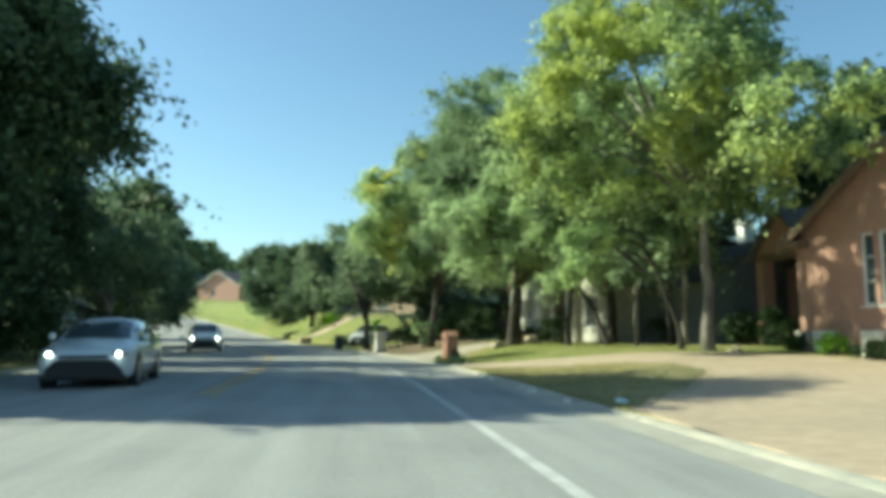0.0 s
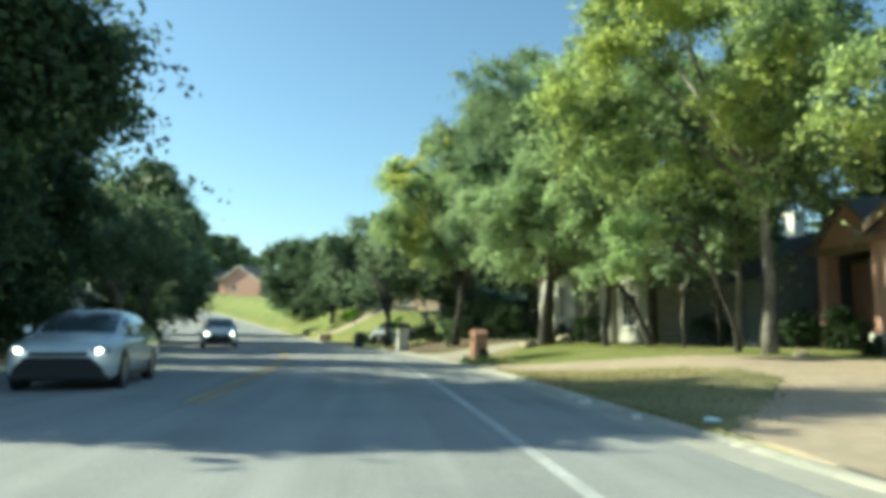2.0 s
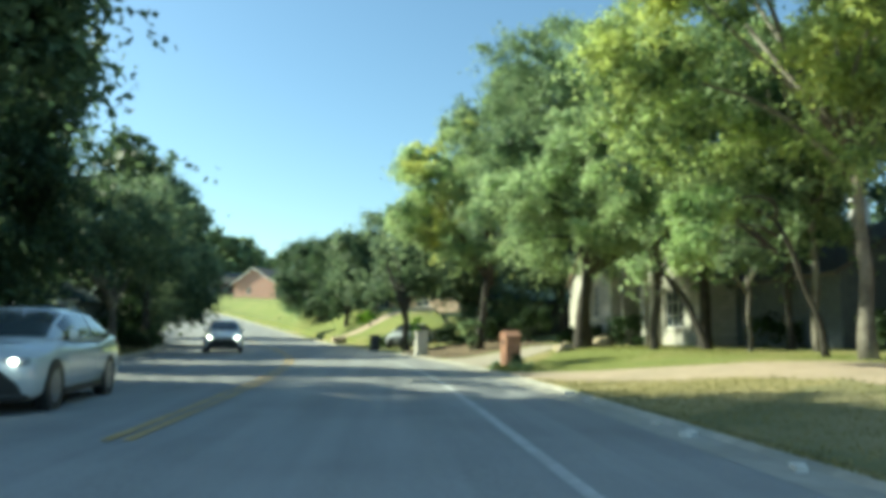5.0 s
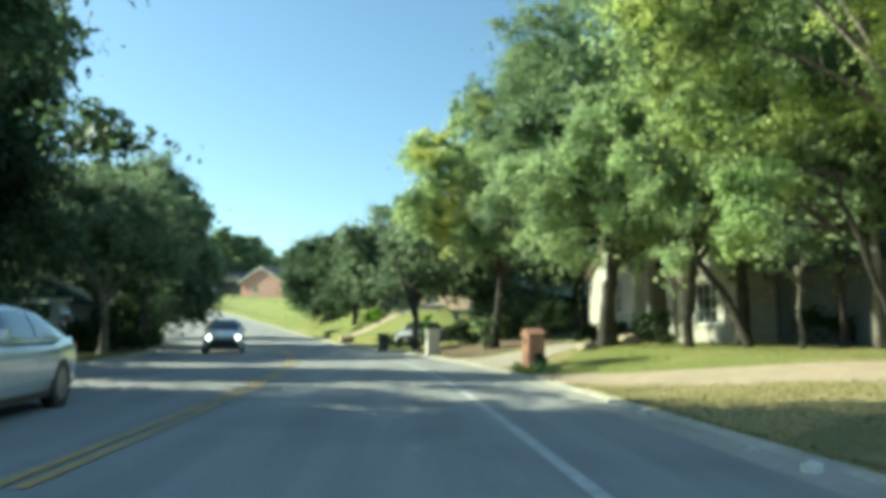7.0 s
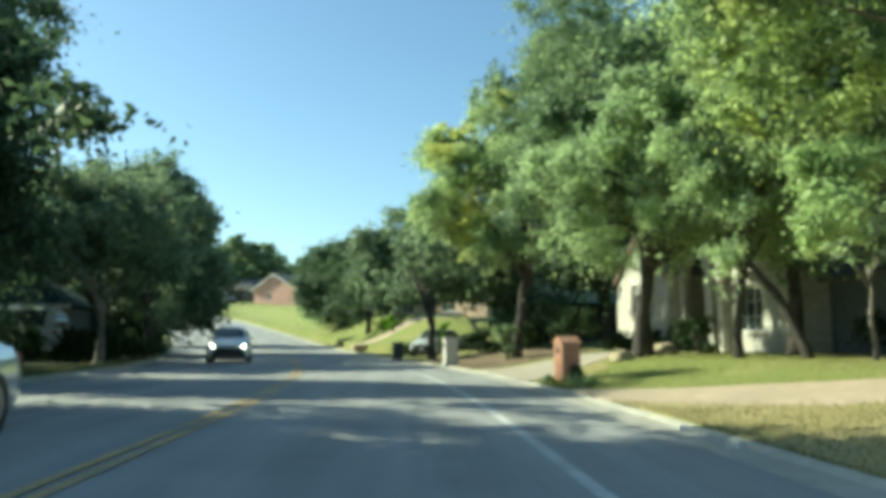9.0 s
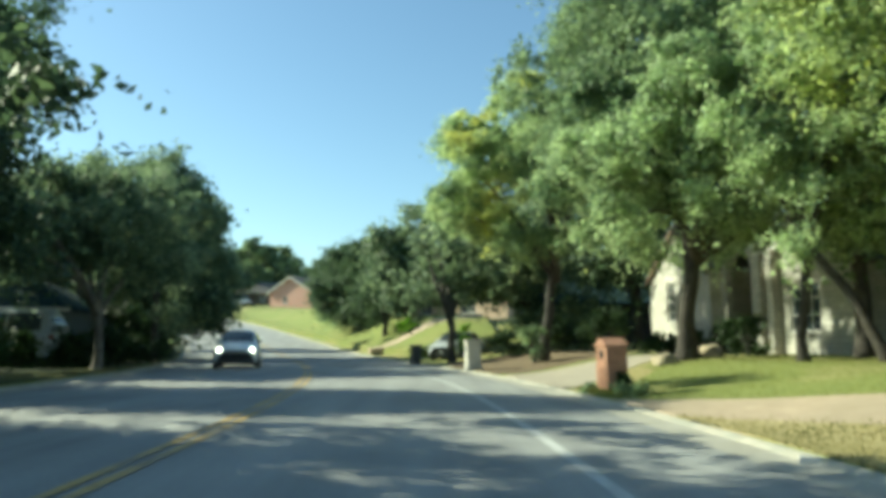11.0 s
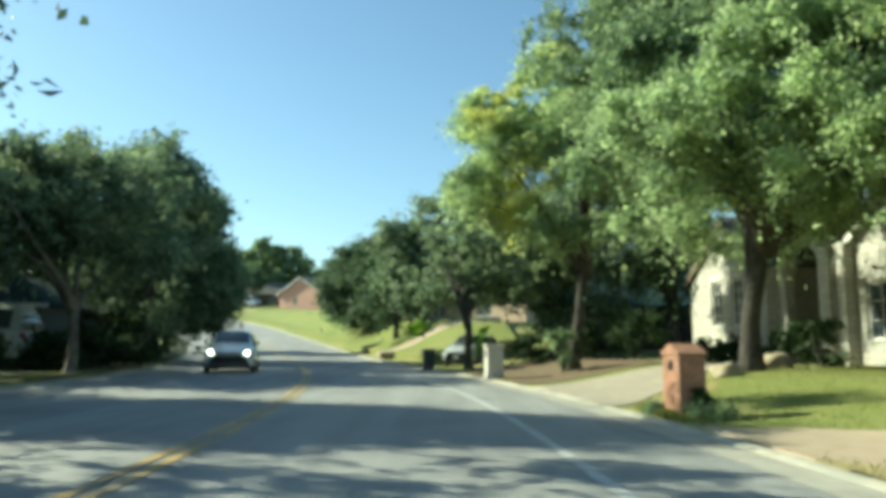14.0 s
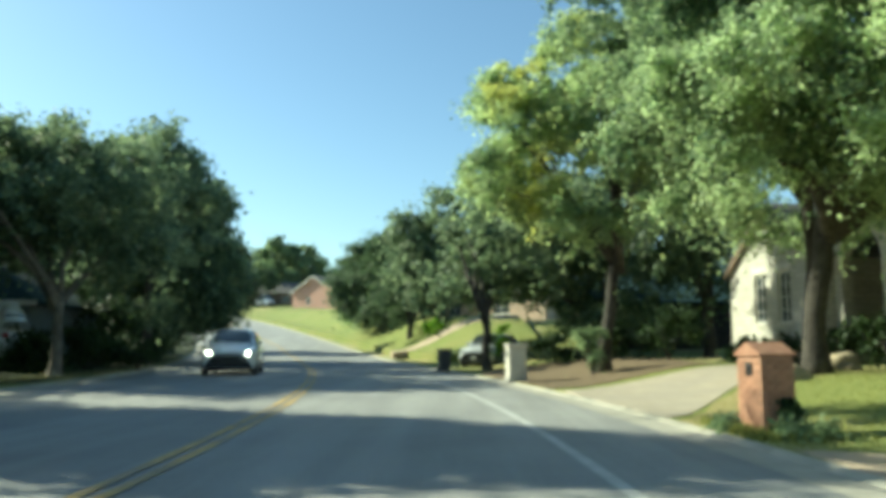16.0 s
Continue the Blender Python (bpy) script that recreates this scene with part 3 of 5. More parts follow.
M_SLATE = mat("slate_grey_siding", (0.10, 0.125, 0.14), (0.15, 0.175, 0.19), 4, 0.8, 0.1, stain=(0.09, 0.1, 0.1))
M_TRIM = mat("white_trim", (0.66, 0.64, 0.60), (0.80, 0.78, 0.74), 3, 0.6, 0.05, stain=(0.5, 0.48, 0.44), stain_amount=0.4)
M_BROWN = mat("brown_painted_wood", (0.13, 0.09, 0.06), (0.2, 0.14, 0.09), 5, 0.7, 0.1)
# near-black timber, the deep shade under the trees put into its colour
M_DARK_WOOD = mat("shade_darkened_timber", (0.022, 0.02, 0.02), (0.045, 0.04, 0.038), 5, 0.8, 0.3, 30)
M_STONE_WHITE = mat("white_stone", (0.55, 0.52, 0.46), (0.78, 0.75, 0.68), 4, 0.9, 0.5, 18)
M_DOOR = mat("brown_door", (0.10, 0.06, 0.035), (0.16, 0.10, 0.06), 5, 0.5, 0.1)
M_PORCH = mat("tan_plaster", (0.34, 0.27, 0.18), (0.42, 0.33, 0.22), 3, 0.9, 0.1)
M_WINDOW = plain("window_glass", (0.05, 0.065, 0.075), 0.06)
M_IRON = plain("black_iron", (0.03, 0.03, 0.03), 0.5, 0.6)


def wall_panel(x0, x1, z0, z1, y, thick, holes):
    """A wall in the local x-z plane with openings cut right through."""
    bm = bmesh.new()
    us = sorted({x0, x1, *[h[0] for h in holes], *[h[1] for h in holes]})
    vs = sorted({z0, z1, *[h[2] for h in holes], *[h[3] for h in holes]})
    for a, b in zip(us, us[1:]):
        for c, d in zip(vs, vs[1:]):
            mu, mv = (a + b) / 2, (c + d) / 2
            if not any(h[0] < mu < h[1] and h[2] < mv < h[3] for h in holes):
                box(bm, a, b, y, y + thick, c, d)
    bmesh.ops.remove_doubles(bm, verts=bm.verts, dist=0.0005)
    return bm


def window(parent, x0, x1, z0, z1, y, cols=2, rows=3):
    """A set-back sash window: frame, sill, muntins and panes."""
    w = part("window", frame_bars(x0, x1, z0, z1, y + 0.06, 0.07, 0.06), M_TRIM, parent)
    part("sill", solid(x0 - 0.06, x1 + 0.06, y - 0.05, y + 0.10, z0 - 0.06, z0, 0.008), M_STONE_WHITE, w)
    for i in range(1, cols):
        u = x0 + (x1 - x0) * i / cols
        part("muntin", solid(u - 0.025, u + 0.025, y + 0.08, y + 0.11, z0 + 0.06, z1 - 0.06), M_TRIM, w)
    for j in range(1, rows):
        v = z0 + (z1 - z0) * j / rows
        part("muntin", solid(x0 + 0.06, x1 - 0.06, y + 0.078, y + 0.112, v - 0.02, v + 0.02), M_TRIM, w)
    part("pane", solid(x0 + 0.05, x1 - 0.05, y + 0.12, y + 0.13, z0 + 0.05, z1 - 0.05), M_WINDOW, w)
    return w


def frame_bars(x0, x1, z0, z1, y, wide, deep):
    bm = bmesh.new()
    box(bm, x0, x0 + wide, y, y + deep, z0, z1)
    box(bm, x1 - wide, x1, y, y + deep, z0, z1)
    box(bm, x0 + wide, x1 - wide, y, y + deep, z0, z0 + wide)
    box(bm, x0 + wide, x1 - wide, y, y + deep, z1 - wide, z1)
    return bm


def roof_slab(bm, a, b, c, d, thick=0.14):
    """A sloped slab over four corners."""
    up = (b - a).cross(d - a).normalized()
    if up.z < 0:
        up = -up
    lo = [bm.verts.new(p) for p in (a, b, c, d)]
    hi = [bm.verts.new(p + up * thick) for p in (a, b, c, d)]
    bm.faces.new(lo[::-1])
    bm.faces.new(hi)
    for k in range(4):
        bm.faces.new((lo[k], lo[(k + 1) % 4], hi[(k + 1) % 4], hi[k]))


def gable_roof_y(x0, x1, y0, y1, eave, rise, over=0.4):
    """Ridge runs along local y, slopes fall to both sides in x."""
    bm = bmesh.new()
    mx, k = (x0 + x1) / 2, over * rise / ((x1 - x0) / 2)
    V = Vector
    roof_slab(bm, V((x0 - over, y0 - over, eave - k)), V((mx, y0 - over, eave + rise)), V((mx, y1, eave + rise)), V((x0 - over, y1, eave - k)))
    roof_slab(bm, V((x1 + over, y0 - over, eave - k)), V((mx, y0 - over, eave + rise)), V((mx, y1, eave + rise)), V((x1 + over, y1, eave - k)))
    return bm


def gable_roof_x(x0, x1, y0, y1, eave, rise, over=0.4):
    """Ridge runs along local x, slopes fall to front and back."""
    bm = bmesh.new()
    my, k = (y0 + y1) / 2, over * rise / ((y1 - y0) / 2)
    V = Vector
    roof_slab(bm, V((x0 - over, y0 - over, eave - k)), V((x0 - over, my, eave + rise)), V((x1 + over, my, eave + rise)), V((x1 + over, y0 - over, eave - k)))
    roof_slab(bm, V((x0 - over, y1 + over, eave - k)), V((x0 - over, my, eave + rise)), V((x1 + over, my, eave + rise)), V((x1 + over, y1 + over, eave - k)))
    return bm


def rake_board(x0, x1, y, eave, rise, over=0.4, deep=0.06):
    """White boards under the two rakes of a gable."""
    mx, k = (x0 + x1) / 2, over * rise / ((x1 - x0) / 2)
    return prism([(x0 - over, eave - k), (mx, eave + rise), (x1 + over, eave - k), (x1 + over, eave - k - 0.24), (mx, eave + rise - 0.26), (x0 - over, eave - k - 0.24)], deep, "y", y - over - deep - 0.005)


def brick_house():
    h = thing("brick_house", pose(15.6, 24.9, 0.35, 0, 0, -90), "red brick house with broad front gable and white stone base", "house")
    win = [(3.35, 3.95, 1.65, 3.85), (4.15, 6.15, 1.65, 3.85)]
    part("wall", wall_panel(0, 10, 0, 4.05, 0, 0.3, win), M_BRICK, h)
    part("gable", prism([(0, 4.05), (10, 4.05), (5, 6.5)], 0.3, "y", 0), M_BRICK, h)
    part("wall", solid(0, 0.3, 0.3, 11, 0, 4.05), M_BRICK, h)
    part("wall", solid(9.7, 10, 0.3, 11, 0, 4.05), M_BRICK, h)
    part("wall", solid(0.3, 9.7, 10.7, 11, 0, 4.05), M_BRICK, h)
    part("roof", gable_roof_y(0, 10, 0, 11, 4.05, 2.45), M_SHINGLE, h)
    part("rake_board", rake_board(0, 10, 0, 4.05, 2.45), M_BROWN, h)
    part("eave_return", solid(-0.45, 0.75, -0.42, 0.0, 3.75, 3.95, 0.02), M_BROWN, h)
    window(h, *win[0], 0, 1, 3)
    window(h, *win[1], 0, 3, 3)
    for a, b in ((-0.06, 0.5), (0.9, 2.0), (3.35, 4.25), (5.6, 6.6), (7.6, 10.05)):
        part("stone_base", solid(a, b, -0.16, -0.002, -0.3, 0.9, 0.03), M_STONE_WHITE, h)
    # entrance, set back behind two brick piers under a small gable
    part("wall", wall_panel(-5.4, -0.02, 0, 3.7, 2.9, 0.3, [(-3.4, -2.3, 0.05, 2.25)]), M_BRICK, h)
    part("wall", solid(-5.4, -5.1, 3.2, 9.5, 0, 3.7), M_BRICK, h)
    d = part("door", solid(-3.38, -2.32, 3.02, 3.08, 0.05, 2.23, 0.01), M_DOOR, h)
    part("handle", solid(-2.5, -2.44, 2.96, 3.02, 1.0, 1.12, 0.01), M_IRON, d, "black door handle")
    for u in (-4.4, -1.3):
        part("pier", solid(u - 0.26, u + 0.26, 1.1, 1.62, -0.2, 3.7, 0.02), M_BRICK, h)
    part("beam", solid(-4.75, -0.95, 1.14, 1.58, 3.7, 4.0), M_BROWN, h)
    part("gable", prism([(-4.75, 4.0), (-0.95, 4.0), (-2.85, 5.6)], 0.3, "y", 1.2), M_BRICK, h)
    part("roof", gable_roof_y(-4.75, -0.95, 1.2, 6, 4.0, 1.6, 0.3), M_SHINGLE, h)
    part("roof", gable_roof_x(-5.4, -0.42, 2.9, 10.5, 3.7, 2.2), M_SHINGLE, h)
    return h


def arch_wall(x0, x1, z1, y, thick, a, b, spring, n=14):
    """A wall with a round-headed opening between a and b."""
    bm = bmesh.new()
    box(bm, x0, a, y, y + thick, 0, z1)
    box(bm, b, x1, y, y + thick, 0, z1)
    r, m = (b - a) / 2, (a + b) / 2
    arc = [(m - r * math.cos(math.pi * k / n), spring + r * math.sin(math.pi * k / n)) for k in range(n + 1)]
    for (u0, v0), (u1, v1) in zip(arc, arc[1:]):
        vs = []
        for d in (y, y + thick):
            vs.append([bm.verts.new(p) for p in ((u0, d, v0), (u1, d, v1), (u1, d, z1), (u0, d, z1))])
        f, g = vs
        bm.faces.new(f)
        bm.faces.new(g[::-1])
        bm.faces.new((f[0], f[1], g[1], g[0]))
        bm.faces.new((f[2], f[3], g[3], g[2]))
    bmesh.ops.remove_doubles(bm, verts=list(bm.verts), dist=1e-4)
    return bm


def stone_house():
    h = thing("stone_house", pose(11.3, 52.2, 0.55, 0, 0, -84), "cream limestone house with gabled bay and arched porch", "house")
    # gabled bay with two narrow windows
    win = [(1.95, 2.8, 1.55, 3.4), (3.65, 4.5, 1.55, 3.4)]
    part("wall", wall_panel(0, 6.3, 0, 3.7, 0, 0.35, win), M_LIME, h)
    for w in win:
        window(h, *w, 0, 2, 4)
        part("lintel", solid(w[0] - 0.12, w[1] + 0.12, -0.03, 0.0, 3.42, 3.64, 0.008), M_STONE_WHITE, h)
    part("gable", prism([(0, 3.7), (6.3, 3.7), (3.15, 5.9)], 0.35, "y", 0), M_LIME, h)
    part("wall", solid(0, 0.35, 0.35, 12, 0, 3.7), M_LIME, h)
    part("wall", solid(5.95, 6.3, 0.35, 2.6, 0, 3.7), M_LIME, h)
    part("roof", gable_roof_y(0, 6.3, 0, 12, 3.7, 2.2, 0.14), M_SHINGLE, h)
    part("rake_board", rake_board(0, 6.3, 0, 3.7, 2.2, 0.14), M_BROWN, h)
    # arched porch
    part("porch_front", arch_wall(6.32, 9.0, 5.0, 0.5, 0.4, 6.7, 8.7, 3.4), M_LIME, h)
    part("porch_wall", wall_panel(6.32, 9.0, 0, 5.0, 2.6, 0.3, [(7.7, 8.6, 0.1, 2.3)]), M_PORCH, h)
    part("porch_floor", solid(6.32, 9.0, 0.9, 2.6, -0.3, 0.1), M_GUTTER, h)
    part("porch_step", solid(6.6, 8.8, 0.1, 0.5, -0.4, -0.05, 0.02), M_GUTTER, h)
    d = part("door", solid(7.72, 8.58, 2.7, 2.76, 0.1, 2.28, 0.01), M_DOOR, h)
    part("handle", solid(8.42, 8.48, 2.64, 2.7, 1.0, 1.14, 0.01), M_IRON, d, "black door handle")
    # street-facing wing with its own gable and two stone piers
    part("wall", wall_panel(9.02, 14.6, 0, 3.2, 0.8, 0.35, [(10.7, 12.5, 0.95, 2.7)]), M_LIME, h)
    window(h, 10.7, 12.5, 0.95, 2.7, 0.8, 3, 3)
    part("gable", prism([(9.02, 3.2), (14.6, 3.2), (11.81, 5.4)], 0.35, "y", 0.8), M_LIME, h)
    for u in (9.05, 9.85):
        part("pier", solid(u, u + 0.38, 0.42, 0.798, -0.3, 3.9, 0.02), M_LIME, h)
        part("pier_cap", solid(u - 0.05, u + 0.43, 0.38, 0.798, 3.9, 4.02, 0.015), M_STONE_WHITE, h)
    part("wall", solid(14.25, 14.6, 1.15, 12, 0, 3.2), M_LIME, h)
    part("roof", gable_roof_y(9.02, 14.6, 0.8, 12, 3.2, 2.2, 0.2), M_SHINGLE, h)
    part("rake_board", rake_board(9.02, 14.6, 0.8, 3.2, 2.2, 0.2), M_TRIM, h)
    part("roof", gable_roof_x(3.2, 11.7, 0.9, 12, 5.0, 2.0, 0.1), M_SHINGLE, h)
    ch = part("chimney", solid(11.7, 12.4, 9.95, 10.6, 2.0, 7.0, 0.03), M_TRIM, h, "white painted chimney")
    part("chimney_cap", solid(11.62, 12.48, 9.87, 10.68, 7.0, 7.15, 0.03), M_TRIM, ch)
    return h


def hip_roof(x0, x1, y0, y1, z, rise, over):
    """A roof that slopes on all four sides, with closed eaves."""
    bm = bmesh.new()
    half = (y1 - y0) / 2
    rim = [(x0 - over, y0 - over), (x1 + over, y0 - over), (x1 + over, y1 + over), (x0 - over, y1 + over)]
    low = [bm.verts.new((a, b, z)) for a, b in rim]
    top = [bm.verts.new((a, b, z + 0.12)) for a, b in rim]
    r0, r1 = bm.verts.new((x0 + half, y0 + half, z + 0.12 + rise)), bm.verts.new((x1 - half, y0 + half, z + 0.12 + rise))
    bm.faces.new(low[::-1])
    for i in range(4):
        j = (i + 1) % 4
        bm.faces.new((low[i], low[j], top[j], top[i]))
    bm.faces.new((top[0], top[1], r1, r0))
    bm.faces.new((top[1], top[2], r1))
    bm.faces.new((top[2], top[3], r0, r1))
    bm.faces.new((top[3], top[0], r0))
    return bm


def plain_house(name, m, wide, deep, high, rise, wall, roof, label, wins=(), ridge="x"):
    """A simple gabled house, windows along its front."""
    h = thing(name, m, label, "house")
    part("wall", wall_panel(0, wide, -0.6, high, 0, 0.3, [w for w in wins]), wall, h)
    part("wall", solid(0, 0.3, 0.3, deep, -0.6, high), wall, h)
    part("wall", solid(wide - 0.3, wide, 0.3, deep, -0.6, high), wall, h)
    part("wall", solid(0.3, wide - 0.3, deep - 0.3, deep, -0.6, high), wall, h)
    for w in wins:
        window(h, *w, 0, 2, 2)
    if ridge == "hip":
        part("roof", hip_roof(0, wide, 0, deep, high, rise, 0.5), roof, h)
        part("fascia", solid(-0.52, wide + 0.52, -0.53, -0.5, high - 0.06, high + 0.14), M_TRIM, h)
    elif ridge == "x":
        for at in (0.0, wide - 0.3):
            part("gable", prism([(0, high), (deep, high), (deep / 2, high + rise)], 0.3, "x", at), wall, h)
        part("roof", gable_roof_x(0, wide, 0, deep, high, rise, 0.5), roof, h)
    else:
        for at in (0.0, deep - 0.3):
            part("gable", prism([(0, high), (wide, high), (wide / 2, high + rise)], 0.3, "y", at), wall, h)
        part("roof", gable_roof_y(0, wide, 0, deep, high, rise, 0.5), roof, h)
        part("rake_board", rake_board(0, wide, 0, high, rise, 0.5), M_TRIM, h)
    return h




def garage():
    """A low garage with two panelled doors."""
    g = thing("garage", pose(14.9, 38.4, 0.7, 0, 0, -88), "slate grey garage with panelled doors in deep shade", "garage")
    part("wall", wall_panel(0, 7.6, -0.4, 2.7, 0, 0.25, [(0.6, 3.2, 0.0, 2.2), (4.3, 6.9, 0.0, 2.2)]), M_SLATE, g)
    for at in (0.0, 7.35):
        part("wall", solid(at, at + 0.25, 0.25, 5.4, -0.4, 2.7), M_SLATE, g)
    part("wall", solid(0.25, 7.35, 5.15, 5.4, -0.4, 2.7), M_SLATE, g)
    for a in (0.6, 4.3):
        d = part("garage_door", solid(a + 0.01, a + 2.59, 0.10, 0.15, 0.0, 2.2), M_SLATE, g)
        for r in range(4):
            for c in range(4):
                part("panel", solid(a + 0.08 + c * 0.64, a + 0.58 + c * 0.64, 0.075, 0.1, 0.08 + r * 0.54, 0.48 + r * 0.54, 0.01), M_SLATE, d)
    part("roof", gable_roof_x(0, 7.6, 0, 5.4, 2.7, 1.7), M_SHINGLE, g)
    for at in (0.0, 7.35):
        part("gable", prism([(0, 2.7), (5.4, 2.7), (2.7, 4.38)], 0.25, "x", at), M_SLATE, g)
    return g


brick_house()
stone_house()
garage()
plain_house("pink_brick_house", pose(-31.3, 169.3, 8.4, 0, 0, -32), 11, 14, 3.2, 3.0, M_PINK_BRICK, M_SHINGLE, "pink brick house with grey roof on the far slope",
            [(3.4, 4.6, 0.9, 2.2)], "y")
plain_house("dark_house", pose(-46.5, 192, 10.2, 0, 0, 6), 13, 9, 3.0, 2.6, M_DARK_BRICK, M_SHINGLE, "low dark brick house under tall trees", [(2, 3.4, 0.9, 2.2), (8, 9.6, 0.9, 2.2)])
plain_house("dark_outbuilding", pose(7.4, 64.0, 0.9, 0, 0, -4), 8.0, 6, 3.0, 1.8, M_DARK_WOOD, M_TEAL_ROOF, "timber outbuilding under the trees, darkened for deep shade", [(1.5, 3.0, 0.9, 2.0)])
plain_house("tan_brick_house", pose(-2.2, 95.5, 3.3, 0, 0, -45), 14, 8, 2.7, 2.2, M_TAN_BRICK, M_SHINGLE, "tan brick house half hidden behind trees", [(2.4, 4.0, 0.8, 2.1), (8, 10, 0.8, 2.1)])
plain_house("green_roofed_house", pose(-28.6, 52.6, 0.4, 0, 0, 4), 10.5, 7.4, 2.6, 2.2, M_SLATE, M_TEAL_ROOF, "grey house with dark green hipped roof behind trees", [(4.0, 5.6, 0.8, 2.0)], "hip")


# ---- mailboxes, bin, stones ----
M_MORTAR = mat("mortar", (0.36, 0.20, 0.13), (0.45, 0.26, 0.18), 9, 0.95, 0.3, 60)
M_MAIL_BRICK = mat("orange_brick", (0.36, 0.18, 0.115), (0.46, 0.25, 0.16), 9, 0.9, 0.4, 50, rand=0.16)
M_PAINTED = mat("cream_painted_brick", (0.52, 0.49, 0.42), (0.64, 0.61, 0.53), 5, 0.85, 0.3, 40, stain=(0.36, 0.33, 0.27), stain_scale=1.6, stain_amount=0.5)
M_STEEL = plain("dull_steel", (0.32, 0.33, 0.34), 0.4, 0.8)
M_BIN = mat("grey_plastic", (0.035, 0.04, 0.045), (0.06, 0.065, 0.07), 6, 0.5, 0.05)
M_RUBBER = mat("rubber", (0.015, 0.015, 0.015), (0.03, 0.03, 0.03), 10, 0.8, 0.1)
M_ROCK = mat("tan_rock", (0.34, 0.28, 0.19), (0.48, 0.41, 0.29), 3, 0.95, 0.9, 9, stain=(0.2, 0.18, 0.13), stain_scale=1.5)
M_LITTER = mat("pale_blue_plastic", (0.48, 0.66, 0.72), (0.66, 0.80, 0.83), 6, 0.35, 0.2)


def brick_mailbox(x, y, z, hx, hy, high):
    """A square brick pier with a gabled brick cap and a mail slot facing the street."""
    ob = thing("brick_mailbox", pose(x, y, z, 0, 0, 10), "orange brick mailbox pier with gabled cap beside the kerb", "mailbox")
    core = part("pier", solid(-hx + 0.012, hx - 0.012, -hy + 0.012, hy - 0.012, -0.2, high, 0.004), M_MORTAR, ob)
    meshes = {}
    for size in (0.095, 0.19):
        mesh = bpy.data.meshes.new("brick")
        bm = solid(-size / 2, size / 2, -0.045, 0.045, -0.029, 0.029, 0.004)
        bm.to_mesh(mesh)
        bm.free()
        mesh.materials.append(M_MAIL_BRICK)
        meshes[size] = mesh
    course = 0.068
    for c in range(int(high / course)):
        zc = 0.034 + c * course
        for s in range(4):
            across, deep = (hx, hy) if s % 2 == 0 else (hy, hx)
            turn = Matrix.Rotation(s * math.pi / 2, 4, "Z")
            u = -across + (0.0 if (c + s) % 2 else 0.09)
            while u < across - 0.05:
                size = 0.19 if u + 0.19 <= across + 0.01 else 0.095
                mid = u + size / 2
                u += size + 0.011
                if mid + size / 2 > across + 0.012 or (s == 3 and abs(mid) < 0.1 and 0.79 < zc < 1.0):
                    continue
                b = new("brick", meshes[size])
                b.parent = core
                b.matrix_local = turn @ Matrix.Translation((mid, -deep + 0.043 + 0.002 * math.sin(7 * c + 3 * mid), zc))
    cap = hy + 0.03
    part("cap", prism([(-cap, high), (cap, high), (cap, high + 0.03), (0.0, high + 0.19), (-cap, high + 0.03)], 2 * hx + 0.05, "x", -hx - 0.025), M_MAIL_BRICK, ob)
    slot = part("mail_slot", solid(-hx - 0.006, -hx + 0.03, -0.08, 0.08, 0.80, 0.98, 0.008), M_IRON, ob, "dark metal mail slot set in the brick")
    part("slot_handle", solid(-hx - 0.022, -hx - 0.006, -0.03, 0.03, 0.94, 0.955, 0.004), M_STEEL, slot)
    return ob


def painted_mailbox(x, y, z):
    ob = thing("painted_mailbox", pose(x, y, z, 0, 0, 9), "cream painted masonry mailbox pier by the kerb", "mailbox")
    part("pier", solid(-0.30, 0.30, -0.30, 0.30, -0.2, 1.19, 0.015), M_PAINTED, ob)
    part("cap", solid(-0.35, 0.35, -0.35, 0.35, 1.19, 1.28, 0.03), M_PAINTED, ob)
    part("plinth", solid(-0.34, 0.34, -0.34, 0.34, -0.2, 0.16, 0.02), M_PAINTED, ob)
    slot = part("mail_slot", solid(-0.318, -0.28, -0.14, 0.14, 0.82, 1.02, 0.01), M_STEEL, ob, "steel mailbox door")
    part("slot_handle", solid(-0.335, -0.318, -0.03, 0.03, 0.95, 0.98, 0.004), M_IRON, slot)
    return ob


def wheel_disc(cx, cy, cz, r, w, axis="x", n=20):
    """A rounded wheel about the x axis."""
    bm = bmesh.new()
    prof = [(-w / 2, r * 0.62), (-w / 2, r * 0.9), (-w * 0.36, r), (w * 0.36, r), (w / 2, r * 0.9), (w / 2, r * 0.62)]
    rings = []
    for k in range(n):
        a = 2 * math.pi * k / n
        rings.append([bm.verts.new((cx + p, cy + q * math.cos(a), cz + q * math.sin(a))) for p, q in prof])
    for k in range(n):
        r0, r1 = rings[k], rings[(k + 1) % n]
        for j in range(len(prof)):
            jj = (j + 1) % len(prof)
            bm.faces.new((r0[j], r0[jj], r1[jj], r1[j]))
    return bm


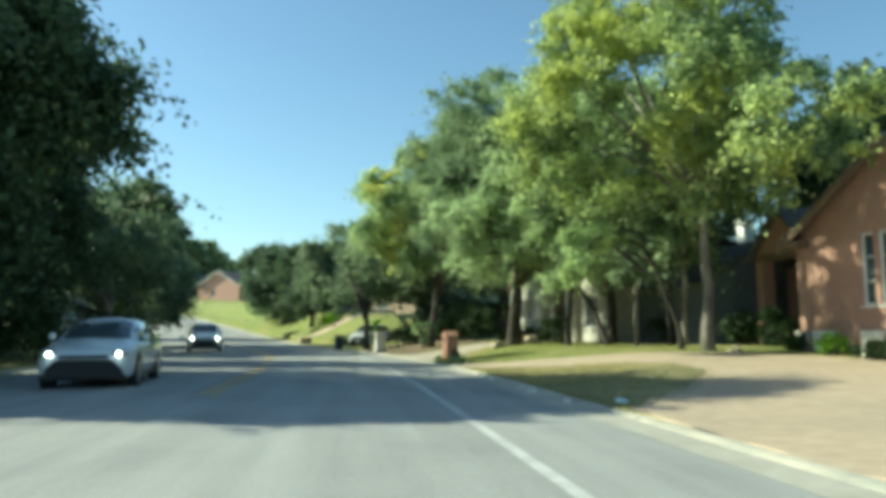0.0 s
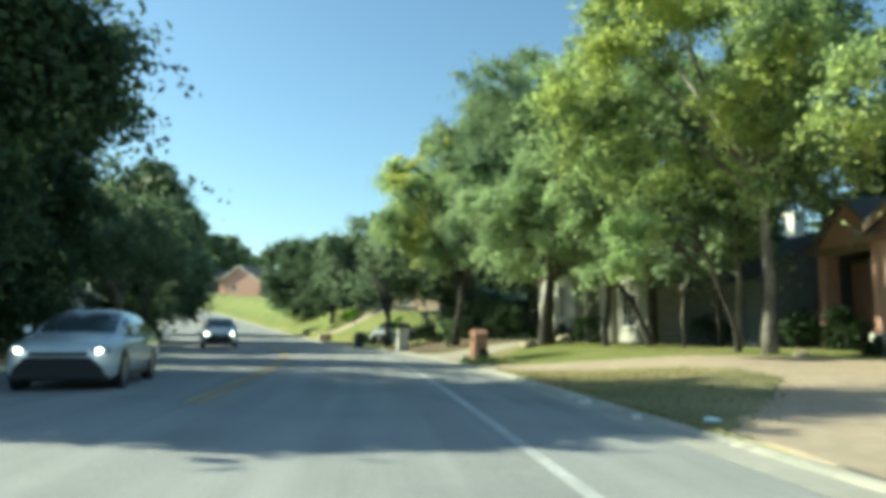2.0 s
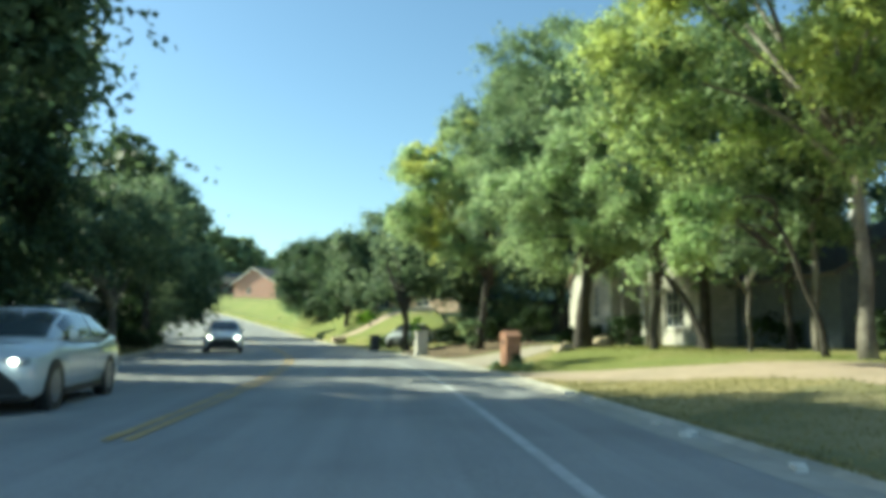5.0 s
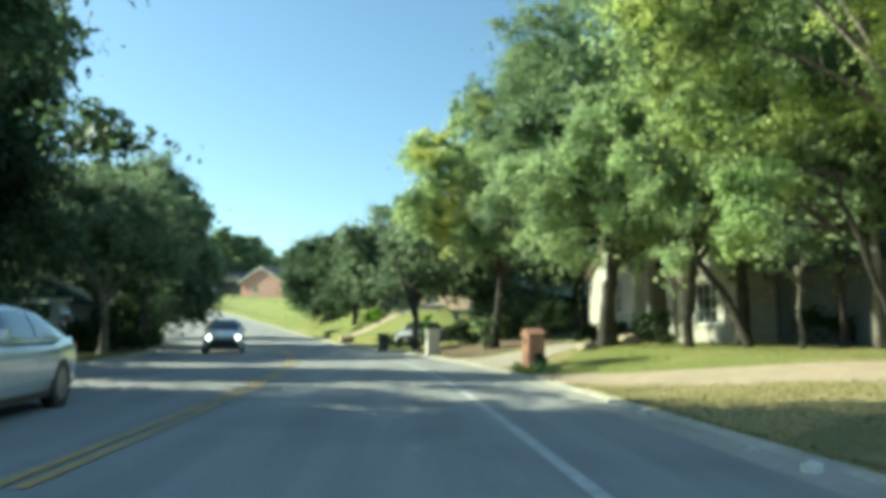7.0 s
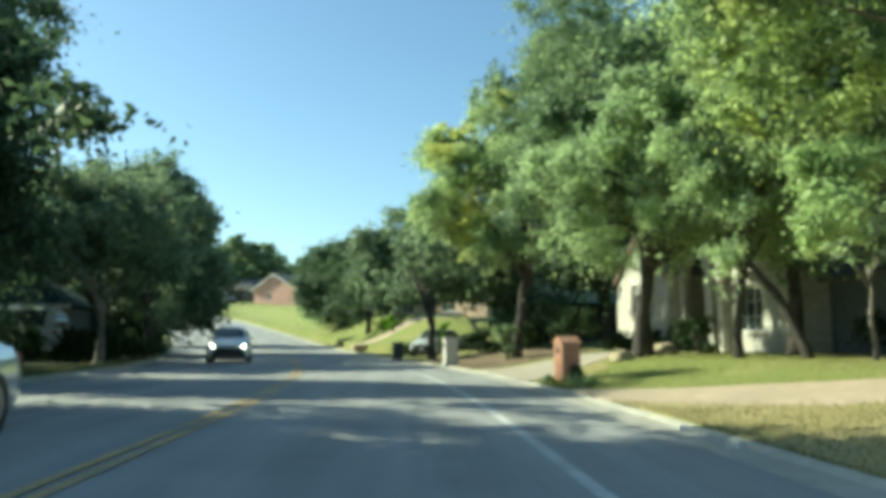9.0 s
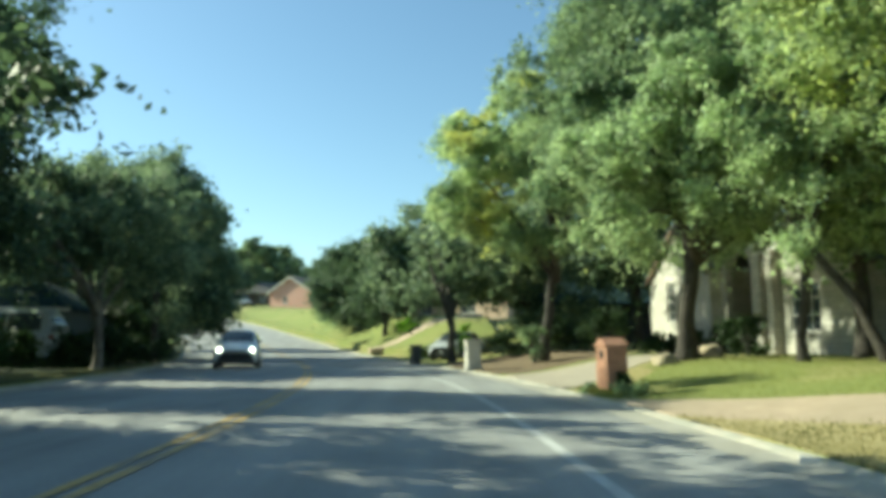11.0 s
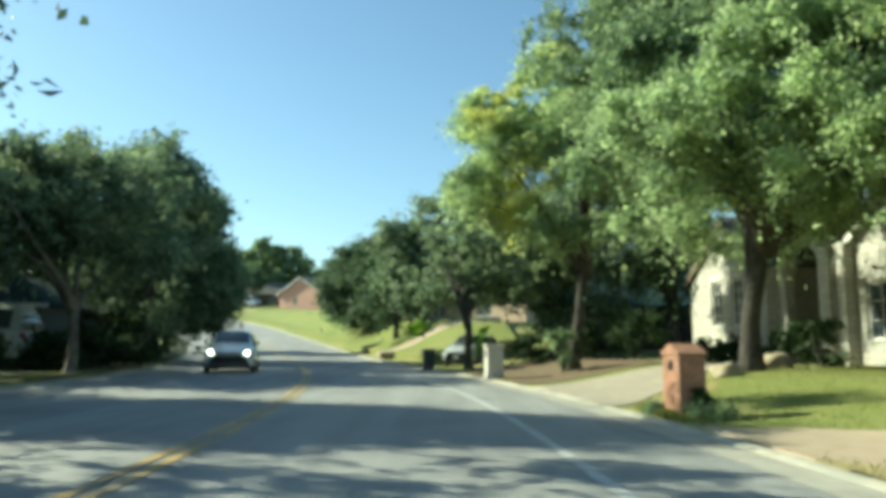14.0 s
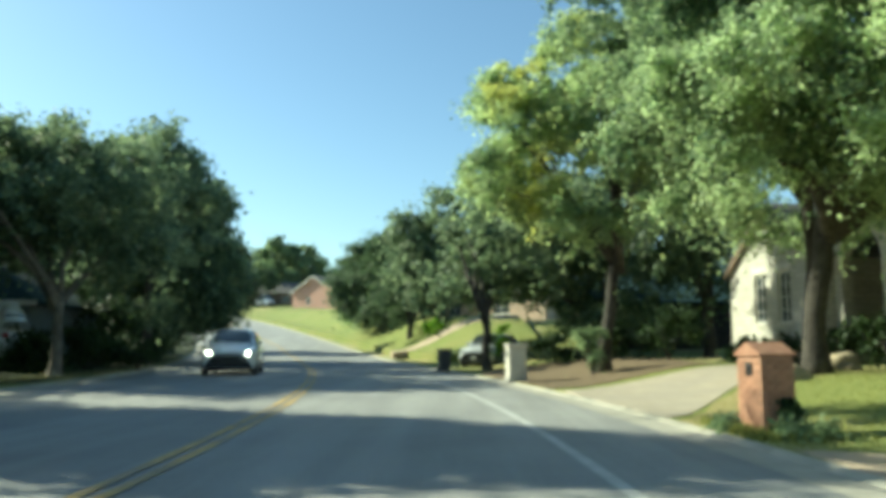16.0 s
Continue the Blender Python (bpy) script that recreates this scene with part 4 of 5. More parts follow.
def wheelie_bin(x, y, z):
    ob = thing("wheelie_bin", pose(x, y, z, 0, 0, 14), "dark grey plastic wheeled rubbish bin on the kerb", "bin")
    bm = solid(-0.27, 0.27, -0.30, 0.30, 0.06, 0.98, 0.0)
    for v in bm.verts:
        if v.co.z < 0.5:
            v.co.x *= 0.8
            v.co.y *= 0.8
    bmesh.ops.bevel(bm, geom=list(bm.edges), offset=0.03, segments=2, affect="EDGES")
    part("body", bm, M_BIN, ob)
    part("lid", prism([(-0.33, 0.985), (0.33, 0.985), (0.34, 1.03), (0.2, 1.09), (-0.25, 1.09), (-0.34, 1.03)], 0.58, "x", -0.29), M_BIN, ob)
    for s in (-1, 1):
        part("wheel", wheel_disc(0.25 * s, 0.24, 0.11, 0.11, 0.05), M_RUBBER, ob)
    part("handle", tube(bmesh.new(), [Vector((-0.22, 0.37, 0.95)), Vector((0, 0.39, 0.96)), Vector((0.22, 0.37, 0.95))], [0.018] * 3, 8), M_BIN, ob)
    return ob


def boulder(x, y, z, r, seed, label):
    bm = bmesh.new()
    bmesh.ops.create_icosphere(bm, subdivisions=3, radius=1)
    for v in bm.verts:
        k = 1 + 0.35 * noise.noise(v.co * 1.3 + Vector((seed, 0, 0))) + 0.1 * noise.noise(v.co * 4)
        v.co = Vector((v.co.x * r * k, v.co.y * r * 0.9 * k, max(-0.3, v.co.z * 0.62 * k) * r))
    ob = part("boulder", bm, M_ROCK, smooth=True)
    ob.matrix_world = pose(x, y, z)
    return tagged(ob, label, "rock")


brick_mailbox(4.27, 31.45, land(4.27, 31.4) - 0.02, 0.245, 0.29, 1.07)
painted_mailbox(2.1, 47.0, land(2.1, 47.0) - 0.02)
wheelie_bin(-0.45, 56.5, land(-0.45, 56.5))
boulder(7.7, 38.6, land(7.7, 38.6) + 0.07, 0.44, 3, "weathered tan limestone boulder on the lawn")
boulder(10.0, 40.9, land(10.0, 40.9) + 0.12, 0.5, 5, "pale weathered boulder beside the arched porch")
boulder(13.0, 24.6, land(13.0, 24.6) + 0.03, 0.2, 8, "small weathered boulder at a tree's foot")


def chunk(x, y, r, seed):
    """A broken piece of kerb concrete lying in the gutter."""
    bm = solid(-r, r, -r * 0.7, r * 0.7, 0, r * 0.7)
    bmesh.ops.subdivide_edges(bm, edges=list(bm.edges), cuts=2, use_grid_fill=True)
    for v in bm.verts:
        v.co *= 1 + 0.4 * noise.noise(v.co * 9 + Vector((seed, 0, 0)))
    ob = part("concrete_chunk", bm, M_STONE_WHITE)
    ob.matrix_world = pose(x, y, road_z(y) - 0.012 * 6.5 + 0.072, 0, 0, 40 * seed)
    return tagged(ob, "pale broken chunk of concrete in the gutter", "debris", "gutter debris")


for n, (cx, cy, cr) in enumerate(((3.80, 15.6, 0.10), (3.88, 13.3, 0.09), (3.86, 20.3, 0.08), (3.92, 21.9, 0.10), (3.84, 16.8, 0.06))):
    chunk(cx, cy, cr, n + 1)


def crumpled_bag(x, y, z):
    bm = bmesh.new()
    bmesh.ops.create_icosphere(bm, subdivisions=3, radius=1)
    for v in bm.verts:
        k = 1 + 0.5 * noise.noise(v.co * 2.6)
        v.co = Vector((v.co.x * 0.10 * k, v.co.y * 0.055 * k, (v.co.z + 0.6) * 0.035 * k))
    ob = part("plastic_bag", bm, M_LITTER)
    ob.matrix_world = pose(x, y, z, 0, 0, -35)
    return tagged(ob, "crumpled pale blue plastic bag on the kerb", "litter")


crumpled_bag(4.39, 12.0, land(4.39, 12.0) + 0.05)

# ---- cars ----
def car_paint(name, c):
    m = mat(name, c, tuple(min(1, v * 1.08) for v in c), 2.0, 0.28, 0.0, metal=0.12, coat=0.9)
    return m


M_SILVER = car_paint("silver_paint", (0.56, 0.59, 0.61))
M_BLUE_GREY = car_paint("pale_grey_paint", (0.80, 0.82, 0.82))
M_WHITE_PAINT = car_paint("white_paint", (0.75, 0.75, 0.74))
M_CAR_GLASS = plain("tinted_glass", (0.06, 0.075, 0.085), 0.05, 0.0, 0.8)
M_BLACK_TRIM = plain("black_trim", (0.018, 0.019, 0.02), 0.45)
M_RIM = plain("alloy", (0.40, 0.41, 0.42), 0.3, 0.9)
M_HEADLIGHT = glow_mat("lit_headlight", (1.0, 0.96, 0.82), 9.0)
M_DARK_LAMP = plain("lamp_lens", (0.35, 0.36, 0.37), 0.15)
M_TAIL = plain("red_lens", (0.28, 0.02, 0.02), 0.2)
M_PLATE = plain("plate", (0.55, 0.56, 0.55), 0.5)


def skin(rings, closed_ends=True):
    """A surface through rings of points (each ring open, left to right)."""
    bm = bmesh.new()
    vs = [[bm.verts.new(p) for p in r] for r in rings]
    for r0, r1 in zip(vs, vs[1:]):
        for k in range(len(r0) - 1):
            bm.faces.new((r0[k], r0[k + 1], r1[k + 1], r1[k]))
    if closed_ends:
        bm.faces.new(vs[0])
        bm.faces.new(vs[-1][::-1])
    return bm


def car(name, m, paint, label, length, width, high, hood, belt, wind, roof0, roof1, tail, deck, lit, group="", wheel_r=0.33, bulb=0.038):
    """A car, nose at local y = 0 and pointing to -y. wind, roof0, roof1, tail: where the windscreen starts, the roof starts and ends, the rear glass ends."""
    c = thing(name, m, label, "car", group)
    w = width / 2
    clear = wheel_r * 0.62
    st = [(0.0, 0.70, 0.30, hood * 0.66), (0.05, 0.80, 0.27, hood * 0.76), (0.14, 0.90, 0.25, hood * 0.84), (0.34, 0.965, clear, hood * 0.915), (0.8, 0.995, clear, hood * 0.98), (wind, 1.0, clear, belt),
          ((wind + tail) / 2, 1.0, clear, belt + 0.02), (tail, 1.0, clear, deck), (length - 0.35, 0.98, clear, deck - 0.01), (length - 0.08, 0.92, clear + 0.08, deck - 0.05), (length, 0.82, clear + 0.16, deck - 0.16)]
    rings = []
    for y, k, z0, z1 in st:
        h = z1 - z0
        half = [(k * w * 0.86, z0), (k * w * 0.97, z0 + 0.12 * h), (k * w, z0 + 0.45 * h), (k * w * 0.975, z0 + 0.74 * h), (k * w * 0.90, z0 + 0.94 * h), (k * w * 0.55, z1 + 0.015), (0, z1 + 0.03)]
        bulge = 0.20 * (1 - y / 0.35) if y < 0.35 else 0.0
        rings.append([(-a, y + bulge * (a / w) ** 2, z) for a, z in half] + [(a, y + bulge * (a / w) ** 2, z) for a, z in half[-2::-1]])
    part("body", skin(rings), paint, c, smooth=True)
    part("underbody", solid(-w * 0.84, w * 0.84, 0.25, length - 0.25, clear * 0.8, clear + 0.12, 0.03), M_BLACK_TRIM, c)
    zb, rise = belt - 0.03, high - belt + 0.03
    ky = [wind, wind + 0.4 * (roof0 - wind), roof0 - 0.05, roof0 + 0.45, (roof0 + roof1) / 2 + 0.1, roof1, roof1 + 0.55 * (tail - roof1), tail]
    kz = [0.0, 0.47 * rise, 0.90 * rise, 0.985 * rise, rise, 0.95 * rise, 0.60 * rise, deck - zb]

    def top_z(y):
        return max(0.012, sum(float(np.interp(min(max(y + d, wind), tail), ky, kz)) for d in (-0.14, -0.07, 0, 0.07, 0.14)) / 5)

    def spot(y, fx, fz, out=0.0):
        """A place on the cabin's skin: fx across, fz up, both as shares."""
        t = top_z(y)
        half = w * 0.94 * (1 - 0.10 * max(0.0, 1 - (y - wind) / 0.8) - 0.06 * max(0.0, 1 - (tail - y) / 0.8))
        zz = t * fz
        return ((half * (1 - 0.23 * zz / rise) + out) * fx, y + 0.16 * fx * fx * max(0.0, 1 - (y - wind) / 1.2), zb + zz + out * (fz ** 4))

    def corner(v):
        return (1 - abs(v) ** 4.5) ** (1 / 4.5)

    ups, tops = (0.0, 0.25, 0.5, 0.7, 0.82), (0.86, 0.7, 0.45, 0.2, 0.0)
    n = 26
    rings = []
    for i in range(n + 1):
        y = wind + (tail - wind) * i / n
        side = [spot(y, corner(f), f) for f in ups] + [spot(y, v, corner(v)) for v in tops]
        rings.append([(-a, b, d) for a, b, d in side] + side[-2::-1])
    part("cabin", skin(rings, False), paint, c, smooth=True)

    def glass(nm, y0, y1, places, out=0.012):
        rows = [[spot(y0 + (y1 - y0) * i / 8, fx, fz, out) for fx, fz in places] for i in range(9)]
        return part(nm, skin(rows, False), M_CAR_GLASS, c, smooth=True)

    over = [(v, corner(v)) for v in (-0.84, -0.6, -0.3, 0, 0.3, 0.6, 0.84)]
    glass("windscreen", wind + 0.06, roof0 - 0.02, over)
    glass("rear_window", roof1 + 0.06, tail - 0.05, over)
    mid = (wind + tail) / 2 + 0.1
    for s in (-1, 1):
        up = [(s * corner(f), f) for f in (0.10, 0.35, 0.6, 0.80)]
        glass("side_window", wind + 0.42, mid - 0.04, up)
        glass("side_window", mid + 0.04, tail - 0.42, up)
        mir = part("mirror", solid(s * w * 0.95 - 0.13 * (s < 0), s * w * 0.95 + 0.13 * (s > 0), wind + 0.42, wind + 0.52, belt + 0.0, belt + 0.14, 0.04), paint, c)
        part("mirror_arm", solid(min(s * w * 0.86, s * w * 0.96), max(s * w * 0.86, s * w * 0.96), wind + 0.45, wind + 0.50, belt - 0.02, belt + 0.03), M_BLACK_TRIM, mir)
        lamp = part("headlight", solid(s * w * 0.70 - 0.15, s * w * 0.70 + 0.15, 0.10, 0.30, hood * 0.70, hood * 0.81, 0.045), M_DARK_LAMP, c, "lit headlight" if lit else "")
        part("bulb", solid(s * w * 0.70 - bulb, s * w * 0.70 + bulb, 0.06, 0.12, hood * 0.755 - bulb * 0.8, hood * 0.755 + bulb * 0.8, bulb * 0.5), M_HEADLIGHT if lit else M_DARK_LAMP, lamp)
        part("tail_lamp", solid(s * w * 0.72 - 0.14, s * w * 0.72 + 0.14, length - 0.1, length + 0.01, deck - 0.30, deck - 0.12, 0.03), M_TAIL, c, "red tail lamp")
        for a, b in ((wind + 0.35, mid), (mid + 0.03, tail - 0.5)):
            door = part("door", solid(s * w * 0.992 - 0.006, s * w * 0.992 + 0.006, a, b, clear + 0.22, belt - 0.22, 0.005), paint, c)
            part("handle", solid(s * w * 1.0 - 0.012, s * w * 1.0 + 0.012, b - 0.26, b - 0.08, belt - 0.27, belt - 0.24, 0.005), paint, door)
        part("sill", solid(s * w * 0.93 - 0.04, s * w * 0.93 + 0.04, wheel_r * 2 + 0.75, length - 1.3, clear - 0.02, clear + 0.08, 0.02), M_BLACK_TRIM, c)
        for y in (0.90, length - 0.95):
            part("wheel_arch", wheel_disc(s * (w * 0.955), y, wheel_r, wheel_r * 1.13, 0.09), M_BLACK_TRIM, c)
            wh = part("wheel", wheel_disc(s * (w - 0.11), y, wheel_r, wheel_r, 0.21), M_RUBBER, c, "black tyre")
            part("rim", wheel_disc(s * (w - 0.02), y, wheel_r, wheel_r * 0.66, 0.05), M_RIM, wh)
            hub = bmesh.new()
            for k in range(5):
                box(hub, s * (w - 0.01) - 0.012, s * (w - 0.01) + 0.012, -0.03, 0.03, 0, wheel_r * 0.6, 0, Matrix.Translation((0, y, wheel_r)) @ Matrix.Rotation(k * 1.2566, 4, "X"))
            part("spokes", hub, M_RIM, wh)
    # nose: grille, lower intake, plate
    part("grille", solid(-w * 0.50, w * 0.50, 0.0, 0.12, hood * 0.66, hood * 0.73, 0.02), M_BLACK_TRIM, c)
    bm = prism([(-w * 0.80, hood * 0.30), (w * 0.80, hood * 0.30), (w * 0.76, hood * 0.44), (w * 0.56, hood * 0.63), (-w * 0.56, hood * 0.63), (-w * 0.76, hood * 0.44)], 0.2, "y", -0.01)
    for v in bm.verts:
        v.co.y += 0.13 * (v.co.x / w) ** 2
    bmesh.ops.bevel(bm, geom=list(bm.edges), offset=0.02, segments=2, affect="EDGES")
    part("intake", bm, M_BLACK_TRIM, c)
    if not lit:
        part("number_plate", solid(-0.15, 0.15, -0.03, -0.017, hood * 0.40, hood * 0.40 + 0.14, 0.004), M_PLATE, c)
    part("bumper", solid(-w * 0.84, w * 0.84, 0.04, 0.2, hood * 0.25, hood * 0.31, 0.03), M_BLACK_TRIM, c)
    return c


def heading(y):
    """Degrees by which the road has turned left at y."""
    return math.degrees(math.atan2(centre_x(y - 2) - centre_x(y + 2), 4.0))


SEDAN = (4.63, 1.80, 1.44, 0.90, 0.95, 1.02, 1.92, 3.15, 4.25, 1.03)
VAN = (5.2, 2.0, 2.4, 1.25, 1.3, 1.0, 1.7, 5.0, 5.15, 1.3)
SUV = (4.85, 2.0, 1.78, 1.10, 1.14, 1.10, 1.85, 4.1, 4.7, 1.14)
car("sedan", pose(-5.6, 17.5, 0.03, 0, 0, 5.5) @ Matrix.Scale(1.12, 4), M_SILVER, "silver saloon car with lit headlights on the road", *SEDAN, True, "cars on the street")
car("suv", pose(-9.0, 51.5, road_z(51.5) + 0.02, 0, 0, heading(51.5)) @ Matrix.Scale(1.1, 4), M_BLUE_GREY, "pale grey sport utility car with lit headlights", *SUV, True, "cars on the street", 0.37, 0.066)
car("parked_car", pose(1.0, 60.5, land(1.0, 60.5), 0, 0, -25), M_SILVER, "silver hatchback parked under a dark tree", *SUV, False, "parked cars", 0.35)
# white body added in place of a sun glint on a far windscreen
car("parked_car", pose(-38.2, 181, land(-38.2, 181) + 0.3, 0, 0, 42), M_WHITE_PAINT, "white van standing in for a glint by a dark house", *VAN, False, "parked cars", 0.36)

car("parked_van", pose(-21.7, 49.9, land(-21.7, 49.9) + 0.12, 0, 0, 268), M_SILVER, "pale van parked in a shaded yard under oaks", *VAN, False, "parked cars", 0.36)

# ---- trees on the mailbox side ----
tree("oak_tree", 8.6, 39.4, land(8.6, 39.4), [(5.8, 38.6, 5.9, 2.4, 2.6, 2.2), (10.8, 37.6, 7.0, 3.2, 3.0, 2.8), (7.4, 37.2, 5.2, 2.0, 1.8, 1.2), (6.5, 36.2, 6.7, 2.2, 2.0, 1.8), (9.6, 35.6, 8.4, 2.4, 1.9, 2.0), (7.2, 36.2, 4.9, 1.7, 1.5, 0.8), (9.2, 35.2, 5.4, 1.6, 1.5, 0.8), (10.7, 34.4, 5.3, 1.4, 1.3, 0.7), (11.2, 36.4, 10.4, 2.4, 2.0, 1.9), (7.5, 42.0, 4.7, 1.8, 1.8, 1.2), (9.4, 38.0, 6.2, 2.1, 1.9, 1.4), (10.2, 40.8, 5.8, 2.1, 1.9, 1.8), (6.6, 37.6, 8.2, 2.2, 2.0, 1.8)],
     0.29, 4.2, M_OAK_LIGHT, "large spreading oak with dark trunk on the lawn", clumps=920, leaves=125, size=0.15, spread=0.40, limbs=14, lean=(0.5, -0.2), gap=0.4)
tree("oak_tree", 9.2, 40.5, land(9.2, 40.5), [(8.0, 40.2, 9.8, 4.5, 4.3, 4.0), (7.5, 40.5, 13.0, 3.2, 3.0, 2.6), (11.5, 41.5, 10.5, 3.4, 3.2, 3.2), (5.6, 40.2, 8.2, 2.0, 2.0, 2.0), (5.9, 40.4, 11.2, 2.0, 2.0, 1.8)],
     0.2, 5.4, M_OAK, "tall dark green oak behind a spreading oak", clumps=880, leaves=100, size=0.17, spread=0.42, limbs=11, gap=0.2)
tree("elm_tree", 5.3, 48.2, land(5.3, 48.2), [(3.7, 48.8, 8.6, 3.1, 3.4, 3.0), (4.4, 48.4, 10.9, 2.8, 2.8, 2.1), (5.0, 46.6, 6.1, 2.2, 1.8, 1.4), (6.9, 46.2, 5.7, 1.8, 1.6, 1.2), (6.3, 47.5, 11.9, 2.2, 2.2, 1.8), (7.6, 47.5, 9.8, 2.4, 2.3, 2.6), (6.2, 48.2, 7.0, 3.4, 3.0, 2.4), (2.4, 49.4, 6.6, 1.8, 2.0, 1.6), (2.7, 48.4, 9.4, 2.2, 2.3, 2.3), (2.6, 48.6, 7.6, 1.9, 2.0, 1.5), (5.4, 48.0, 12.0, 2.0, 2.0, 1.6), (5.4, 46.2, 8.8, 2.2, 1.8, 2.0)],
     0.24, 4.6, M_ELM, "tall yellowing elm leaning over the kerb", clumps=820, leaves=105, size=0.18, spread=0.44, limbs=10, bark=M_BARK, gap=0.4, lean=(0.65, 0.0))
tree("elm_tree", 12.5, 25.4, land(12.5, 25.4), [(11.6, 26.0, 10.6, 4.8, 4.8, 4.0), (8.6, 25.4, 8.8, 2.8, 3.0, 2.6), (13.6, 22.6, 9.0, 3.4, 3.4, 2.8), (11.4, 26.5, 14.6, 3.8, 3.8, 3.0), (14.5, 28, 8.2, 3, 3, 2.6), (12.4, 19.6, 7.0, 2.6, 2.4, 1.5), (9.5, 28.5, 7.4, 2.6, 2.6, 2.0), (10.8, 23.0, 6.4, 2.4, 2.4, 1.6), (13.0, 22.0, 5.0, 1.7, 1.9, 0.9), (14.2, 20.4, 6.6, 1.4, 1.5, 0.9)],
     0.19, 6.0, M_ELM_GREEN, "tall elm with yellow green leaves and pale bark", clumps=1010, leaves=95, size=0.19, spread=0.45, limbs=12, bark=M_PALE_BARK, gap=0.45, lean=(0.1, 0.2))
tree("crape_myrtle", 12.1, 26.6, land(12.1, 26.6), [(8.1, 25.4, 4.3, 1.0, 0.9, 0.4), (9.2, 25.7, 4.55, 0.8, 0.8, 0.35), (7.65, 25.2, 3.7, 0.6, 0.65, 0.5), (7.5, 25.0, 3.05, 0.35, 0.4, 0.4)],
     0.09, 3.6, M_MYRTLE, "small pale leaved tree leaning far out from an elm", clumps=110, leaves=95, size=0.14, spread=0.24, limbs=8, lean=(-1.6, -0.6), gap=0.15)
tree("crape_myrtle", 11.9, 30.6, land(11.9, 30.6), [(11.6, 30.5, 3.5, 0.6, 0.6, 0.5), (11.7, 30.4, 4.3, 0.8, 0.8, 0.5)],
     0.075, 2.4, M_OAK_MID, "small tree with one thin pale stem", clumps=50, leaves=70, size=0.15, spread=0.28, limbs=4, bark=M_PALE_BARK, gap=0.15)
tree("oak_tree", 13.85, 31.7, land(13.85, 31.7), [(13.2, 31.6, 6.6, 1.7, 1.7, 1.3), (14.4, 32.2, 7.6, 1.6, 1.6, 1.4)], 0.12, 4.6, M_OAK_MID, "slim young oak with dark trunk", clumps=130, leaves=72, limbs=6, gap=0.2)
tree("oak_tree", 10.2, 34.8, land(10.2, 34.8), [(9.4, 33.9, 8.0, 2.6, 2.5, 1.9), (11.8, 33, 8.4, 2.8, 2.6, 2.4), (9.2, 32.5, 5.7, 1.7, 1.5, 1.1), (8.6, 31.9, 3.8, 0.6, 0.7, 0.7), (8.3, 32.6, 4.8, 1.1, 1.0, 0.7), (7.9, 33.6, 5.2, 1.2, 1.1, 0.7), (8.6, 33.2, 6.6, 1.5, 1.4, 1.0), (11.6, 31.6, 5.6, 1.7, 1.6, 1.2), (12.5, 34.5, 5.4, 2.0, 2.0, 1.5), (9.6, 33.6, 10.6, 2.6, 2.6, 2.2)], 0.15, 3.2, M_OAK_LIGHT, "slender oak with two dark stems, one leaning",
     clumps=600, leaves=125, size=0.15, spread=0.40, limbs=9, stems=[(0, 0, 0.3, -0.2), (1.5, -1.4, -1.35, 1.1)], gap=0.35)
tree("oak_tree", 13.6, 29.6, land(13.6, 29.6), [(13.6, 30.4, 8.4, 2.8, 2.8, 3.2), (15.0, 31.2, 5.6, 2.2, 2.2, 1.8), (13.0, 29.2, 4.3, 1.5, 1.3, 1.0)], 0.13, 5.2, M_OAK, "slim young oak with pale lower trunk", clumps=240, leaves=72, limbs=7, bark=M_PALE_BARK, gap=0.3)
tree("oak_tree", 13.0, 36.6, land(13.0, 36.6), [(14.2, 36.5, 9.6, 4.6, 4.4, 4.2), (12.4, 36, 12.0, 3.4, 3.2, 2.6), (14.0, 35.0, 5.6, 2.6, 2.6, 1.8), (12.4, 34.6, 4.4, 1.8, 1.8, 1.2)], 0.26, 4.0, M_OAK_LIGHT, "tall oak between two houses", clumps=480, leaves=72, limbs=9, gap=0.25)
tree("oak_tree", 11.8, 56.5, land(11.8, 56.5), [(10.8, 56.5, 7.0, 4.4, 4.0, 3.4), (11, 56.5, 11, 3.6, 3.4, 3)], 0.28, 3.0, M_OAK_SHADED, "shade darkened oak beside the stone house", clumps=460, leaves=51, size=0.3, limbs=8, gap=0.1)
tree("oak_tree", 6.6, 60.5, land(6.6, 60.5), [(6.0, 61, 6.8, 3.8, 3.6, 3.2), (4.4, 60, 5.6, 2.2, 2.2, 1.3), (7.4, 59, 3.6, 2.6, 2.2, 2.1)], 0.25, 2.6, M_OAK_MID, "low dark oak with dense foliage", clumps=380, leaves=51, size=0.3, limbs=7, gap=0.1)
tree("oak_tree", 1.55, 57.4, land(1.55, 57.4), [(0.9, 64, 6.6, 3.4, 3.6, 2.8), (-1.6, 65, 5.2, 2.2, 2.4, 1.8), (3.0, 63.5, 6.2, 2.8, 2.6, 1.5), (0.8, 64, 8.6, 2.4, 2.2, 1.6), (0.8, 58.8, 5.6, 2.4, 2.4, 1.7)], 0.24, 2.6, M_OAK_MID, "dark oak overhanging a parked car", clumps=430, leaves=51, size=0.3, limbs=8, gap=0.15)
